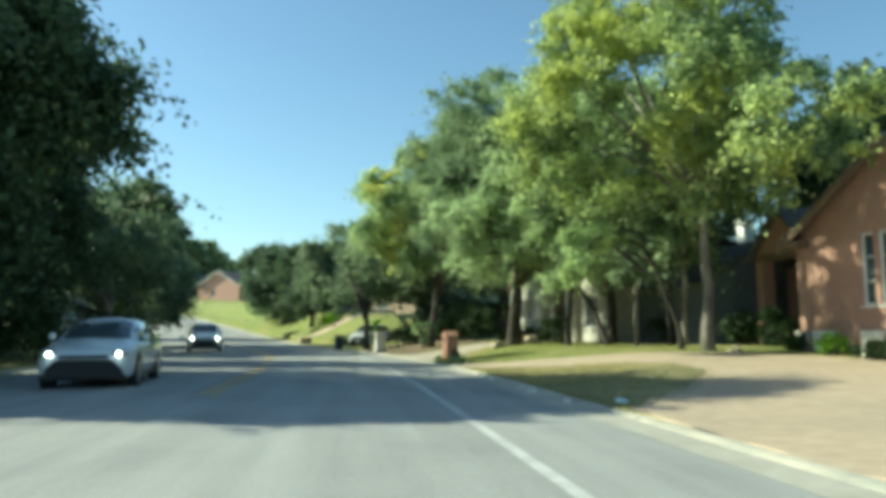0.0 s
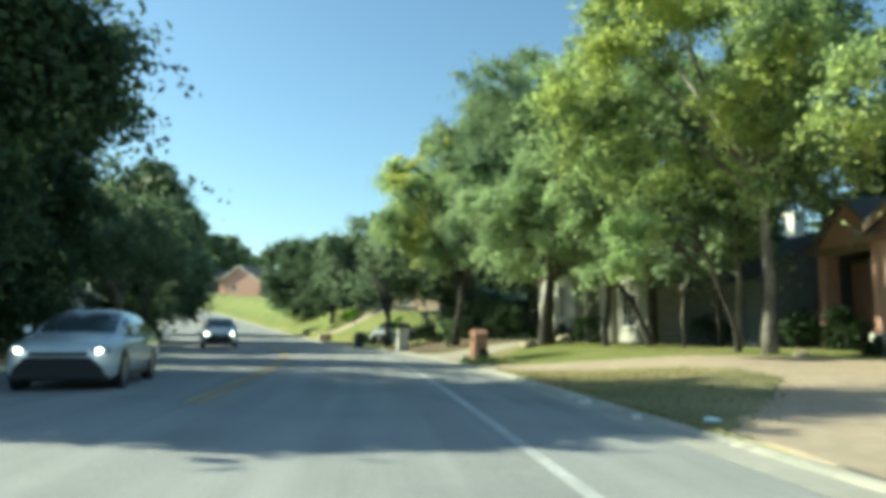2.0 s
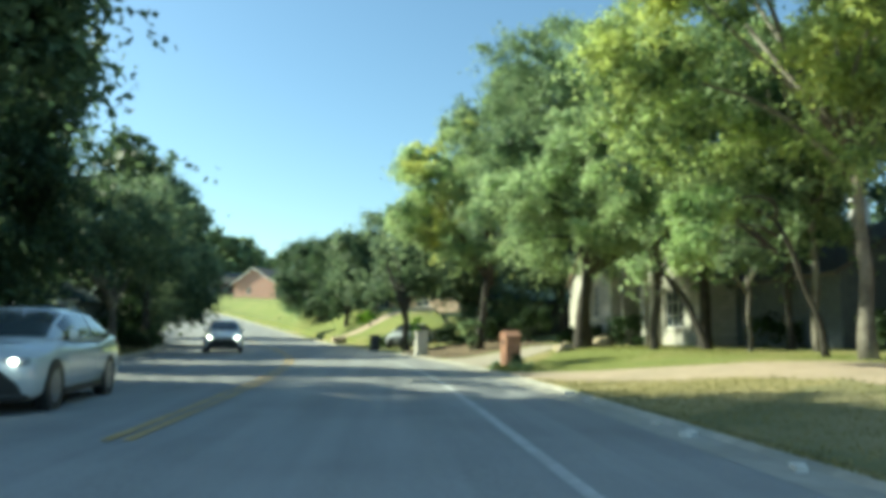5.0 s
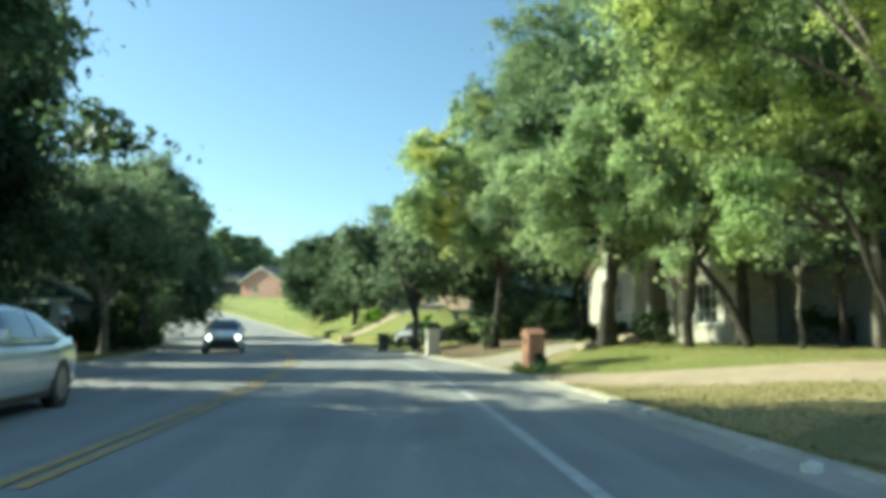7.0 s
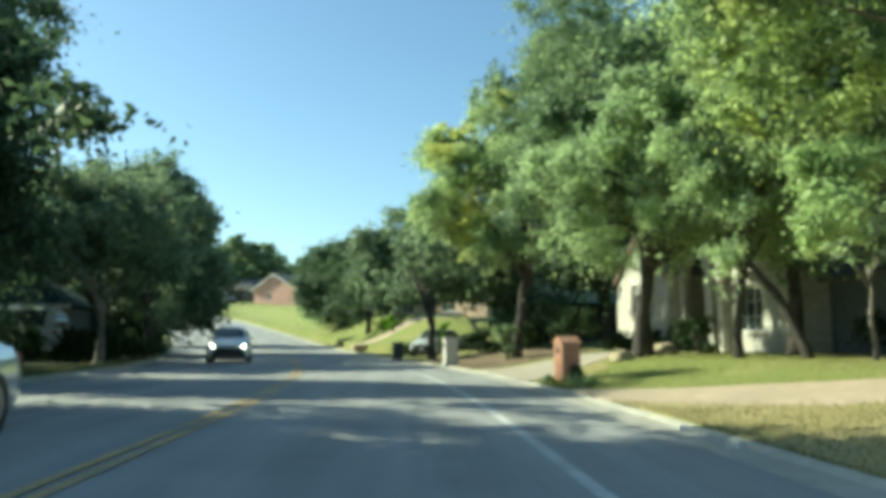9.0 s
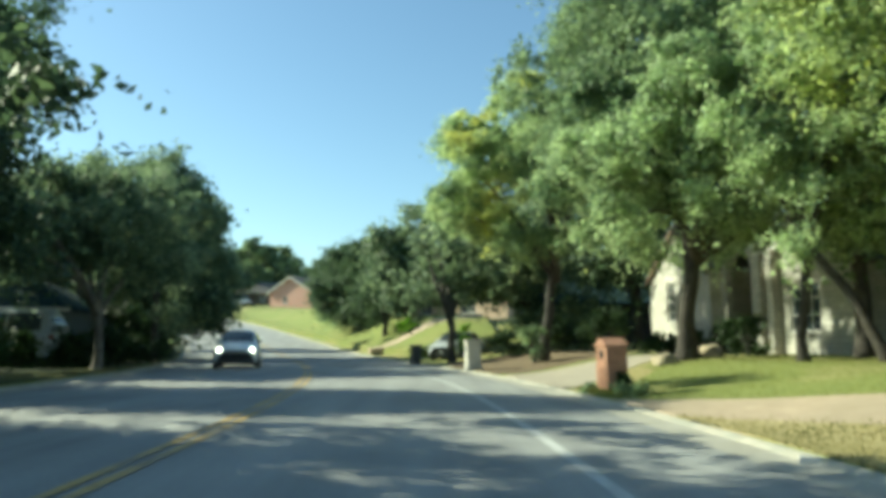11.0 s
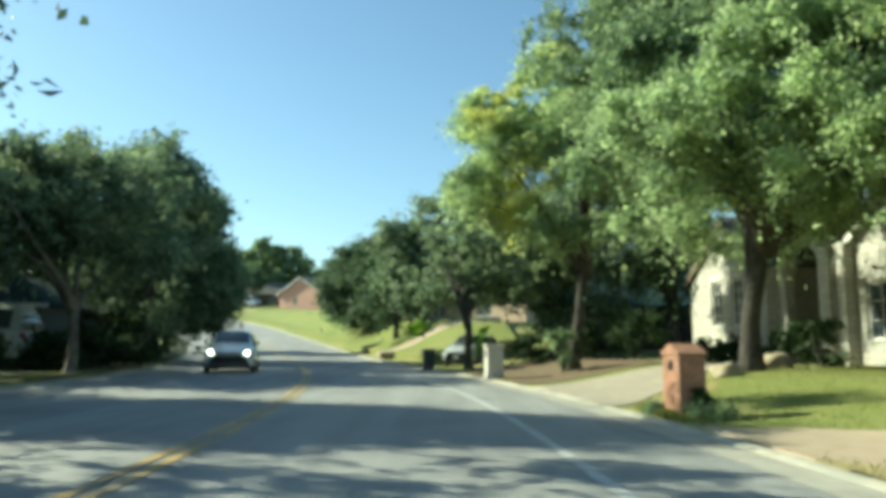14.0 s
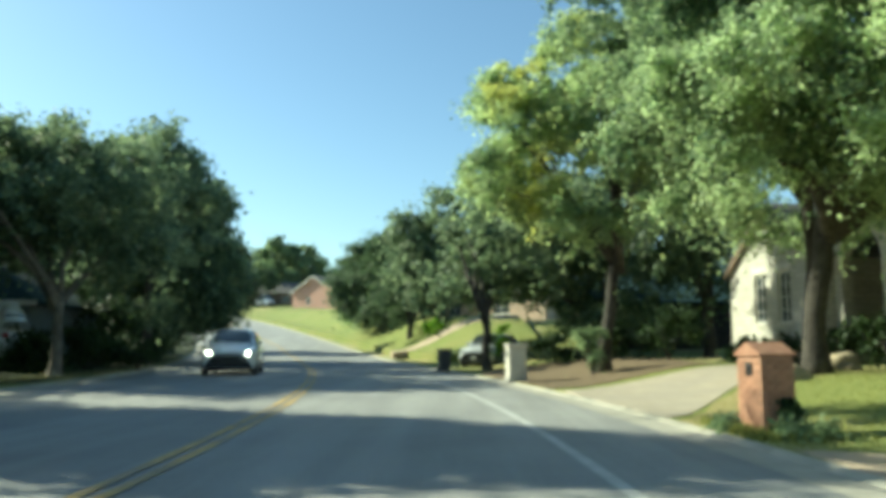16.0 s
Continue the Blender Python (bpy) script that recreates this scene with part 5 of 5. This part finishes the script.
tree("oak_tree", -3.6, 84.0, land(-3.6, 84), [(-4.0, 85, 7.4, 4.2, 4.2, 3.4), (-1.6, 84, 7.0, 3.4, 3, 2.2), (-5.6, 83.5, 4.5, 3.2, 2.6, 1.4)], 0.3, 2.6, M_OAK_SHADED, "broad dark oak on a raised yard", clumps=430, leaves=48, size=0.36, spread=0.6, limbs=7, gap=0.1)
tree("oak_tree", -7.0, 97.0, land(-7, 97), [(-7.0, 98, 8.0, 4.4, 4.4, 3.6), (-3.5, 96, 7.2, 3.6, 3.4, 3.2), (-9.4, 99, 6.4, 2.8, 2.8, 2.4), (-7, 96, 5.0, 4.2, 2.8, 1.6)], 0.3, 2.4, M_OAK_SHADED, "broad dark oak on a raised yard", clumps=460, leaves=48, size=0.38, spread=0.6, limbs=7, gap=0.1)
tree("oak_tree", 8.0, 74.0, land(8, 74), [(7.5, 74, 9.0, 5.0, 4.6, 4.4), (3.6, 75, 8.4, 3.4, 3.4, 3.2), (7.8, 73, 4.8, 3.2, 3, 2.2)], 0.3, 3.2, M_OAK_SHADED, "tall oak in a back yard", clumps=420, leaves=42, size=0.42, spread=0.6, limbs=7, gap=0.1)
tree("oak_tree", 27.0, 52.0, land(27, 52), [(27, 52, 8.6, 5.4, 5.0, 5.4)], 0.3, 4.4, M_OAK_SHADED, "tall oak behind the houses", clumps=380, leaves=42, size=0.42, spread=0.6, limbs=7, gap=0.15)
tree("oak_tree", 24.0, 30.5, land(24, 30.5), [(24, 30.5, 8.8, 5.4, 5.0, 5.0)], 0.3, 4.4, M_OAK_SHADED, "tall oak behind the brick house", clumps=360, leaves=42, size=0.42, spread=0.6, limbs=7, gap=0.15)

# ---- trees on the shaded side ----
LEFT = "trees on the shaded side"
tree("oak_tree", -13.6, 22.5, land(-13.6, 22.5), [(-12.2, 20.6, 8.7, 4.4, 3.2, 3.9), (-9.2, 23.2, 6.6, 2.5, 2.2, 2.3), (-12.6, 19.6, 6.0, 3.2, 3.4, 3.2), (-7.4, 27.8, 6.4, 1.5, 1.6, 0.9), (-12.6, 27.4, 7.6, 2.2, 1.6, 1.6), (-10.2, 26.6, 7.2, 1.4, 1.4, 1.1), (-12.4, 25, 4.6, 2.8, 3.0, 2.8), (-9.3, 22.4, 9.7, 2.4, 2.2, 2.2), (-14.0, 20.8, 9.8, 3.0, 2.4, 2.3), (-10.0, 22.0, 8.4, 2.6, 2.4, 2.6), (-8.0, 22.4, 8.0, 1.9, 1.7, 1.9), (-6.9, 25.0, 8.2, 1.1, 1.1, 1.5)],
     0.34, 3.0, M_OAK_SHADED, "dense shade darkened oak overhanging the street", clumps=1120, leaves=62, size=0.29, limbs=11, gap=0.0, group=LEFT)
# never in view, placed so that its shadow covers the near road
tree("oak_tree", -13.6, 17.4, land(-13.6, 17.4), [(-13.4, 17.8, 7.2, 3.0, 2.3, 3.0), (-12.8, 17.2, 8.6, 2.4, 2.2, 2.0)], 0.28, 3.0, M_OAK_SHADED, "dense shade darkened oak beside the street", clumps=300, leaves=42, size=0.42, limbs=7, gap=0.05, group=LEFT)
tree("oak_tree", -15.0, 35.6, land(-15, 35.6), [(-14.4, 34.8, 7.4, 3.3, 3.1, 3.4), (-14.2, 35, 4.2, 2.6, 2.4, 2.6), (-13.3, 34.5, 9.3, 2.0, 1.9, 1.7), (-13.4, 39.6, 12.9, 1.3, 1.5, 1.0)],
     0.28, 2.6, M_OAK_SHADED, "dense shade darkened oak beside the street", clumps=640, leaves=80, limbs=10, gap=0.1, group=LEFT)
tree("oak_tree", -13.8, 47.4, land(-13.8, 47.4), [(-15.2, 48.5, 6.5, 4.2, 4.2, 2.9), (-17.8, 46.5, 6.3, 3.4, 3.4, 2.8), (-13.0, 48.8, 6.2, 2.6, 2.8, 2.6), (-15.0, 52.5, 7.8, 3.2, 3.2, 3.0), (-17.4, 44.0, 5.6, 3.0, 3.0, 2.6), (-19.5, 49.5, 6.2, 3.2, 3.2, 2.8), (-13.6, 53.0, 4.4, 2.2, 2.4, 2.4), (-22.5, 54.5, 7.6, 4.0, 3.6, 2.7)],
     0.22, 2.6, M_OAK_MID, "round topped oak with pale lower trunk", clumps=760, leaves=80, limbs=10, bark=M_PALE_BARK, gap=0.15, group=LEFT)
tree("oak_tree", -16.7, 62.5, land(-16.7, 62.5), [(-16.3, 60.5, 9.9, 3.4, 3.4, 2.8), (-18.6, 65, 6.6, 3.2, 3.0, 3.6), (-15.7, 66.5, 5.2, 2.7, 2.6, 2.7), (-14.6, 61.0, 8.6, 2.0, 2.2, 2.1), (-15.4, 66.0, 4.2, 2.2, 2.2, 1.7)], 0.27, 6.0, M_OAK_MID, "round topped dark oak with tall bare trunk", clumps=620, leaves=53, size=0.3, limbs=8, gap=0.1, group=LEFT)
tree("oak_tree", -20.6, 72.0, land(-20.6, 72), [(-18.6, 72, 8.6, 3.9, 4.2, 4.2), (-18.8, 71, 4.4, 3.0, 3.0, 3.2), (-16.7, 72.5, 6.0, 2.5, 2.6, 2.3), (-16.6, 74, 7.6, 2.6, 2.6, 2.6), (-16.6, 71, 4.0, 2.5, 2.6, 1.8), (-16.8, 72, 4.8, 2.6, 2.6, 2.2)], 0.32, 2.8, M_OAK_SHADED, "shade darkened oak overhanging the street", clumps=820, leaves=53, size=0.36, limbs=8, gap=0.05, group=LEFT)
tree("oak_tree", -27.6, 90.0, land(-27.6, 90), [(-26.2, 90, 9.6, 4.8, 4.6, 4.8), (-25.4, 89, 4.8, 3.2, 3.2, 3.6), (-22.4, 90, 8.0, 2.8, 3.0, 3.2)], 0.32, 2.8, M_OAK_SHADED, "shade darkened oak standing close to the kerb", clumps=430, leaves=42, size=0.42, spread=0.6, limbs=7, gap=0.1, group=LEFT)
tree("oak_tree", -27.0, 73.0, land(-27, 73), [(-27, 73, 6.6, 5.4, 5.0, 5.8)], 0.3, 3, M_OAK_SHADED, "shade darkened oak in a yard", clumps=400, leaves=42, size=0.42, spread=0.6, limbs=6, gap=0.1, group=LEFT)
# out of view, added to keep the sun off the green roof
tree("oak_tree", -31.0, 58.5, land(-31, 58.5), [(-30.4, 57.4, 8.4, 4.6, 4.6, 4.6)], 0.3, 3, M_OAK_SHADED, "unseen oak added to shade a green roofed house", clumps=380, leaves=42, size=0.42, spread=0.6, limbs=6, gap=0.1, group=LEFT)
tree("oak_tree", -22.5, 38.0, land(-22.5, 38), [(-22.5, 38, 6.0, 5.0, 5.0, 5.0)], 0.3, 3, M_OAK_SHADED, "shade darkened oak in a yard", clumps=380, leaves=42, size=0.42, spread=0.6, limbs=6, gap=0.1, group=LEFT)
tree("oak_tree", -21.5, 25.0, land(-21.5, 25), [(-21.5, 25, 7.0, 5.0, 5.4, 6.0)], 0.3, 3, M_OAK_SHADED, "shade darkened oak in a yard", clumps=400, leaves=42, size=0.42, spread=0.6, limbs=6, gap=0.1, group=LEFT)

# ---- far trees on the hill ----
FAR = "far trees on the hill"
tree("oak_tree", -41.0, 203, land(-41, 203), [(-42, 203, 21.0, 6.0, 5, 6.4), (-36, 203, 20.0, 5.2, 4, 6.0), (-39, 202, 14.5, 7, 4, 4.4)], 0.4, 6, M_OAK, "tall rounded tree above a far house", clumps=560, leaves=34, size=0.90, spread=0.9, limbs=5, gap=0.2, group=FAR)
tree("oak_tree", -46.5, 186, land(-46.5, 186), [(-47.5, 186, 13.6, 4.2, 3, 3.8), (-41.0, 187, 15.2, 3.6, 3, 2.4)], 0.3, 4, M_OAK_SHADED, "dark tree in front of a far house", clumps=220, leaves=55, size=0.55, spread=0.7, limbs=5, gap=0.1, group=FAR)
tree("oak_tree", -72.0, 190, land(-72, 190), [(-72, 190, 16.5, 5, 5, 6)], 0.4, 6, M_OAK_SHADED, "tall rounded tree above a far house", clumps=220, leaves=60, size=0.34, spread=0.7, limbs=5, gap=0.2, group=FAR)
tree("oak_tree", -15.0, 160, land(-15, 160), [(-15.5, 160, 14.0, 6, 5, 5.0), (-9.5, 158, 13, 5, 5, 5), (-15, 157, 10.5, 5, 4, 2.4)], 0.4, 4, M_OAK_SHADED, "dark tree beside a far house", clumps=280, leaves=60, size=0.34, spread=0.7, limbs=5, gap=0.2, group=FAR)
tree("oak_tree", -10.0, 122, land(-10, 122), [(-11.5, 122, 10.4, 4.6, 4.4, 4.6), (-5.5, 122, 10.4, 5, 4, 4.8), (-10, 120, 6.6, 5, 3, 2)], 0.36, 3, M_OAK_SHADED, "dark tree on the far slope", clumps=300, leaves=65, size=0.28, spread=0.6, limbs=5, gap=0.2, group=FAR)


def far_woods():
    """Woods along the ridge: many clumped crowns."""
    rng = np.random.default_rng(77)
    pts, outs = [], []
    for k in range(100):
        x = rng.uniform(-190, 130)
        y = rng.uniform(225, 300)
        b = land_z(x, y)
        h = rng.uniform(11, 17)
        _, p, o = crown_points([(x, y, b + h * 0.62, h * 0.42, h * 0.42, h * 0.42)], 34, 24, 1.4, rng, 0, k, 2.6)
        pts.append(p)
        outs.append(o)
    me = mesh_from("far_woods", leaf_quads(np.concatenate(pts), 1.15, rng, np.concatenate(outs)))
    return tagged(part("far_woods", me, M_OAK_SHADED), "dark wooded ridge in the distance", "woods", kind="stuff")


far_woods()


def side_woods():
    """Crowns that close the view behind the yards."""
    rng = np.random.default_rng(78)
    pts, outs = [], []
    for k in range(56):
        side = -1 if k % 2 else 1
        y = rng.uniform(-30, 215)
        x = centre_x(y) + (-rng.uniform(30, 60) if side < 0 else rng.uniform(38, 70))
        b = land_z(x, y)
        h = rng.uniform(9, 13)
        _, p, o = crown_points([(x, y, b + h * 0.5, h * 0.45, h * 0.45, h * 0.5)], 40, 30, 1.2, rng, 0, k, 2.2)
        pts.append(p)
        outs.append(o)
    me = mesh_from("background_trees", leaf_quads(np.concatenate(pts), 0.75, rng, np.concatenate(outs)))
    return tagged(part("background_trees", me, M_OAK_SHADED), "dense dark trees behind the yards", "woods", kind="stuff")


side_woods()


def sun_block_woods():
    """Unseen tall trees added behind the yards to keep the sun off them, leaves darkened for shade."""
    rng = np.random.default_rng(81)
    pts, outs = [], []
    for k in range(24):
        y = 26 + 4.2 * k + rng.uniform(-1, 1)
        x = centre_x(y) - rng.uniform(35, 41)
        h = rng.uniform(12.5, 15)
        _, p, o = crown_points([(x, y, land_z(x, y) + h * 0.5, 3.8, 3.8, h * 0.5)], 70, 32, 1.0, rng, 0, k, 1.8)
        pts.append(p)
        outs.append(o)
    me = mesh_from("sun_block_trees", leaf_quads(np.concatenate(pts), 0.62, rng, np.concatenate(outs)))
    return tagged(part("sun_block_trees", me, M_SHRUB), "unseen tall trees added to shade the yards", "woods", kind="stuff")


sun_block_woods()


def verge_woods():
    """Close rows of low trees behind the shaded kerb, their leaves darkened to stand for shade."""
    rng = np.random.default_rng(79)
    pts, outs = [], []
    for k in range(60):
        y = 16 + 3.4 * (k % 30) + rng.uniform(-1, 1)
        # second row, farther back, added to block more sun
        if k >= 30:
            x = centre_x(y) - rng.uniform(25, 30)
        elif 48 < y < 66:
            x = centre_x(y) - rng.uniform(30, 33)
        else:
            x = centre_x(y) - rng.uniform(18.5, 22)
        h = rng.uniform(6.8, 8.6) if k < 30 else rng.uniform(8, 10)
        _, p, o = crown_points([(x, y, land_z(x, y) + h * 0.5, 2.9, 2.9, h * 0.5)], 44, 28, 0.8, rng, 0, k, 1.5)
        pts.append(p)
        outs.append(o)
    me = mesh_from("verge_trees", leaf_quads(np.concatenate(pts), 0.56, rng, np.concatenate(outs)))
    return tagged(part("verge_trees", me, M_SHRUB), "dense low trees behind the verge, darkened for shade", "woods", kind="stuff")


verge_woods()

# ---- shrubs ----
SHR = "shrubs by the houses"
PLANTED = [0]


def plant(x, y, rx, ry, rz, leaf, label):
    """A shrub standing on the land; larger ones have more and larger leaves."""
    PLANTED[0] += 1
    return shrub("shrub", x, y, land(x, y) - 0.03, rx, ry, rz, leaf, label, int(1200 * min(max(0.5, rx), 2.2)), 0.07 + 0.07 * min(rx, 1.0) + 0.045 * rx, PLANTED[0], SHR if x > 0 else LEFT)


plant(15.0, 24.15, 0.3, 0.28, 0.3, M_SHRUB, "small clipped shrub against white stone")
plant(14.95, 22.1, 0.5, 0.5, 0.36, M_BRIGHT_SHRUB, "bright green shrub against white stone")
plant(14.9, 20.1, 0.5, 0.5, 0.36, M_SHRUB, "clipped green shrub against white stone")
plant(15.9, 26.9, 0.9, 0.9, 0.75, M_SHRUB, "dark shrub beside the brick entrance")
plant(15.6, 29.0, 1.1, 1.0, 0.8, M_SHRUB, "dark shrub beside the brick entrance")
plant(10.6, 48.4, 0.9, 0.8, 0.55, M_SHRUB, "dark shrub below the stone bay window")
plant(11.0, 46.4, 0.8, 0.9, 0.5, M_SHRUB, "dark shrub below the stone bay window")
plant(11.4, 43.8, 0.8, 0.8, 0.72, M_SHRUB, "green shrub beside the arched porch")
plant(11.4, 41.0, 0.8, 0.9, 1.05, M_SHRUB, "green shrub beside the arched porch")
plant(9.0, 53.5, 1.5, 1.2, 1.3, M_SHRUB, "overgrown hedge shrub darkened for shade")
plant(6.8, 54.5, 1.5, 1.2, 1.1, M_SHRUB, "overgrown hedge shrub darkened for shade")
plant(4.6, 55.2, 1.3, 1.2, 0.9, M_SHRUB, "overgrown hedge shrub darkened for shade")
plant(4.75, 47.5, 0.55, 0.5, 1.1, M_OAK, "feathery green shrub beside an elm trunk")
for hx, hy, hr in ((-15.6, 50.4, 0.9), (-15.9, 54.6, 1.2), (-17.2, 58.2, 1.3), (-18.6, 61.8, 1.3), (-17.3, 47.6, 1.15), (-19.0, 47.2, 1.3), (-20.8, 46.8, 1.3), (-14.9, 57.0, 0.9)):
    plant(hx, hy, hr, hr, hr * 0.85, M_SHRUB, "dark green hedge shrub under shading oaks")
plant(-1.4, 79.5, 0.95, 0.95, 0.85, M_BRIGHT_SHRUB, "bright green rounded shrub on a lawn")
plant(2.35, 55.5, 0.5, 0.5, 1.25, M_BRIGHT_SHRUB, "bright green shrub beside a mailbox")
plant(-6.5, 99.0, 2.6, 1.2, 0.8, M_SHRUB, "dark hedge shrub below oaks on a raised lawn")
plant(-3.0, 97.0, 2.8, 1.3, 0.8, M_SHRUB, "dark hedge shrub below oaks on a raised lawn")
plant(0.6, 95.0, 2.6, 1.3, 0.8, M_SHRUB, "dark hedge shrub below oaks on a raised lawn")
plant(-12.5, 112, 2.2, 1.6, 1.0, M_OAK_LIGHT, "low green hedge on the far slope")
plant(-9.0, 103, 2.0, 1.6, 1.0, M_OAK_LIGHT, "low green hedge on the far slope")
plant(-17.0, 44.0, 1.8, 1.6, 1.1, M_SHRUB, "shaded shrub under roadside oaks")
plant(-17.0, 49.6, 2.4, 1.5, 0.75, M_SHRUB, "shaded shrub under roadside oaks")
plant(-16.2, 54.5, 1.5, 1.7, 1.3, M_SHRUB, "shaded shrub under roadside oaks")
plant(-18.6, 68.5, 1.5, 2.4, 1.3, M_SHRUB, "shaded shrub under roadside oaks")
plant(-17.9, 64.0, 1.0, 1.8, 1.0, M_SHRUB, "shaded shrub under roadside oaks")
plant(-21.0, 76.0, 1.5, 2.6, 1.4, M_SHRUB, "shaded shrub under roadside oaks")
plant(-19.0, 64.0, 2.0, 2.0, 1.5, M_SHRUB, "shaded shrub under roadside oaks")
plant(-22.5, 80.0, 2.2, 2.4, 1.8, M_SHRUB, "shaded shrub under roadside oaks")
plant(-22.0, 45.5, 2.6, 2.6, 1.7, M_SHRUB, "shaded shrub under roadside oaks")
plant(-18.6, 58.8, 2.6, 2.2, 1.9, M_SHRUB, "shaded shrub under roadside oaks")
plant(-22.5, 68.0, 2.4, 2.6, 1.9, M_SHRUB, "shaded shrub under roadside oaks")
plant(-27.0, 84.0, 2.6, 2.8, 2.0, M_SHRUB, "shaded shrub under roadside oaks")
plant(14.6, 40.5, 1.6, 1.6, 1.5, M_SHRUB, "dark overgrown shrub between the houses")
plant(15.8, 34.0, 1.6, 1.6, 1.5, M_SHRUB, "dark overgrown shrub between the houses")
plant(-26.0, 45.5, 3.2, 3.0, 2.0, M_OAK_SHADED, "tall dark hedge shrub under roadside oaks")
plant(-26.5, 52.5, 2.6, 2.4, 1.2, M_OAK_SHADED, "tall dark hedge shrub under roadside oaks")
plant(4.42, 31.12, 0.12, 0.07, 0.36, M_SHRUB, "dark green creeper at the mailbox foot")
plant(3.88, 31.9, 0.14, 0.5, 0.11, M_OAK, "low green weeds beside the mailbox")
plant(4.6, 30.85, 0.4, 0.14, 0.09, M_OAK, "low green weeds beside the mailbox")
plant(-25.0, 66.0, 3.2, 3.2, 2.4, M_OAK_SHADED, "tall dark hedge shrub under roadside oaks")
plant(-26.5, 75.0, 3.2, 3.4, 2.6, M_OAK_SHADED, "tall dark hedge shrub under roadside oaks")
plant(-20.5, 40.5, 2.8, 2.6, 1.9, M_OAK_SHADED, "tall dark hedge shrub under roadside oaks")
plant(-31.0, 88.0, 3.2, 3.4, 2.6, M_OAK_SHADED, "tall dark hedge shrub under roadside oaks")
plant(-31.5, 98.0, 3.2, 3.4, 2.6, M_OAK_SHADED, "tall dark hedge shrub under roadside oaks")
plant(-15.5, 36.0, 1.8, 2.0, 1.2, M_SHRUB, "shaded shrub under roadside oaks")
plant(-15.0, 26.5, 2.0, 2.2, 1.5, M_SHRUB, "shaded shrub under roadside oaks")
plant(-15.0, 18.0, 1.8, 2.0, 1.2, M_SHRUB, "shaded shrub under roadside oaks")


# ---- grass and weeds ----
def blades(name, places, tall, material, label, rng):
    """Grass blades standing on the land."""
    n = len(places)
    base = np.array([[x, y, land(x, y)] for x, y in places])
    a = rng.uniform(0, 2 * np.pi, n)
    side = np.stack([np.cos(a), np.sin(a), np.zeros(n)], 1) * 0.012
    h = tall * rng.uniform(0.5, 1.4, n)
    tip = base + np.stack([rng.normal(0, 0.35, n) * h, rng.normal(0, 0.35, n) * h, h], 1)
    mid = (base + tip) / 2 + side * 0.2
    me = mesh_from(name, np.stack([base - side, base + side, mid + side * 0.8, tip], 1))
    return tagged(part(name, me, material), label, "grass", kind="stuff")


def scatter(n, x0, x1, y0, y1, rng, ok=lambda x, y: True):
    out = []
    while len(out) < n:
        x, y = rng.uniform(x0, x1), rng.uniform(y0, y1)
        if ok(x, y):
            out.append((x, y))
    return out


grng = np.random.default_rng(5)
on_lawn = lambda x, y: x > centre_x(y) + KERB_R + 0.25 and not (y < 46 and np.interp(x, [2, 3, 4, 5, 6, 7, 8, 10], [36.2, 33.7, 34.4, 36.2, 38, 39.6, 40.9, 43.2]) - 0.15 < y) and y > np.interp(x, [3, 4.2, 5.2, 6.2, 7.1, 8, 9, 11, 13], [30, 29.7, 29.3, 28.2, 27.3, 26.4, 25.6, 24.9, 24])
blades("lawn_grass", scatter(20000, 3.4, 13, 24.2, 41, grng, on_lawn), 0.02, M_GRASS, "short green lawn grass", grng)
in_island = lambda x, y: np.interp(x, [3.95, 4.8, 5.4, 6, 6.75, 7.6, 8.4, 9.2], [11.1, 12.1, 13.2, 14, 15.1, 16.3, 17.5, 18.9]) < y < np.interp(x, [3.95, 4.8, 5.4, 6, 6.75, 7.6, 8.4, 9.2], [26.7, 25.7, 24.9, 24.2, 23.5, 22.9, 22.2, 21])
blades("rough_grass", [(max(x + grng.normal(0, 0.22), 4.12), y + grng.normal(0, 0.3)) for x, y in scatter(12000, 4.0, 9.2, 11, 26.7, grng, in_island)], 0.05, M_ROUGH_GRASS, "rough green and straw coloured grass", grng)
weeds = [(4.2 + grng.normal(0, 0.45), 31.2 + grng.normal(0, 0.4)) for _ in range(900)]
weeds += [(3.9 + grng.normal(0, 0.12), 31.9 + grng.normal(0, 0.5)) for _ in range(600)]
blades("weeds", [(x, y) for x, y in weeds if x > 3.75], 0.13, M_GRASS, "green weeds round the mailbox foot", grng)
blades("verge_grass", scatter(9000, -14.5, -11.0, 20, 60, grng, lambda x, y: x < centre_x(y) + KERB_L - 0.25), 0.1, M_ROUGH_GRASS, "rough green verge grass behind the kerb", grng)

# ---- kerbstones last: many small pieces ----
kerb("kerb_right", KERB_R, 1, "pale weathered concrete kerb beside the lawn")
kerb("kerb_left", KERB_L, -1, "pale weathered concrete kerb under the trees")
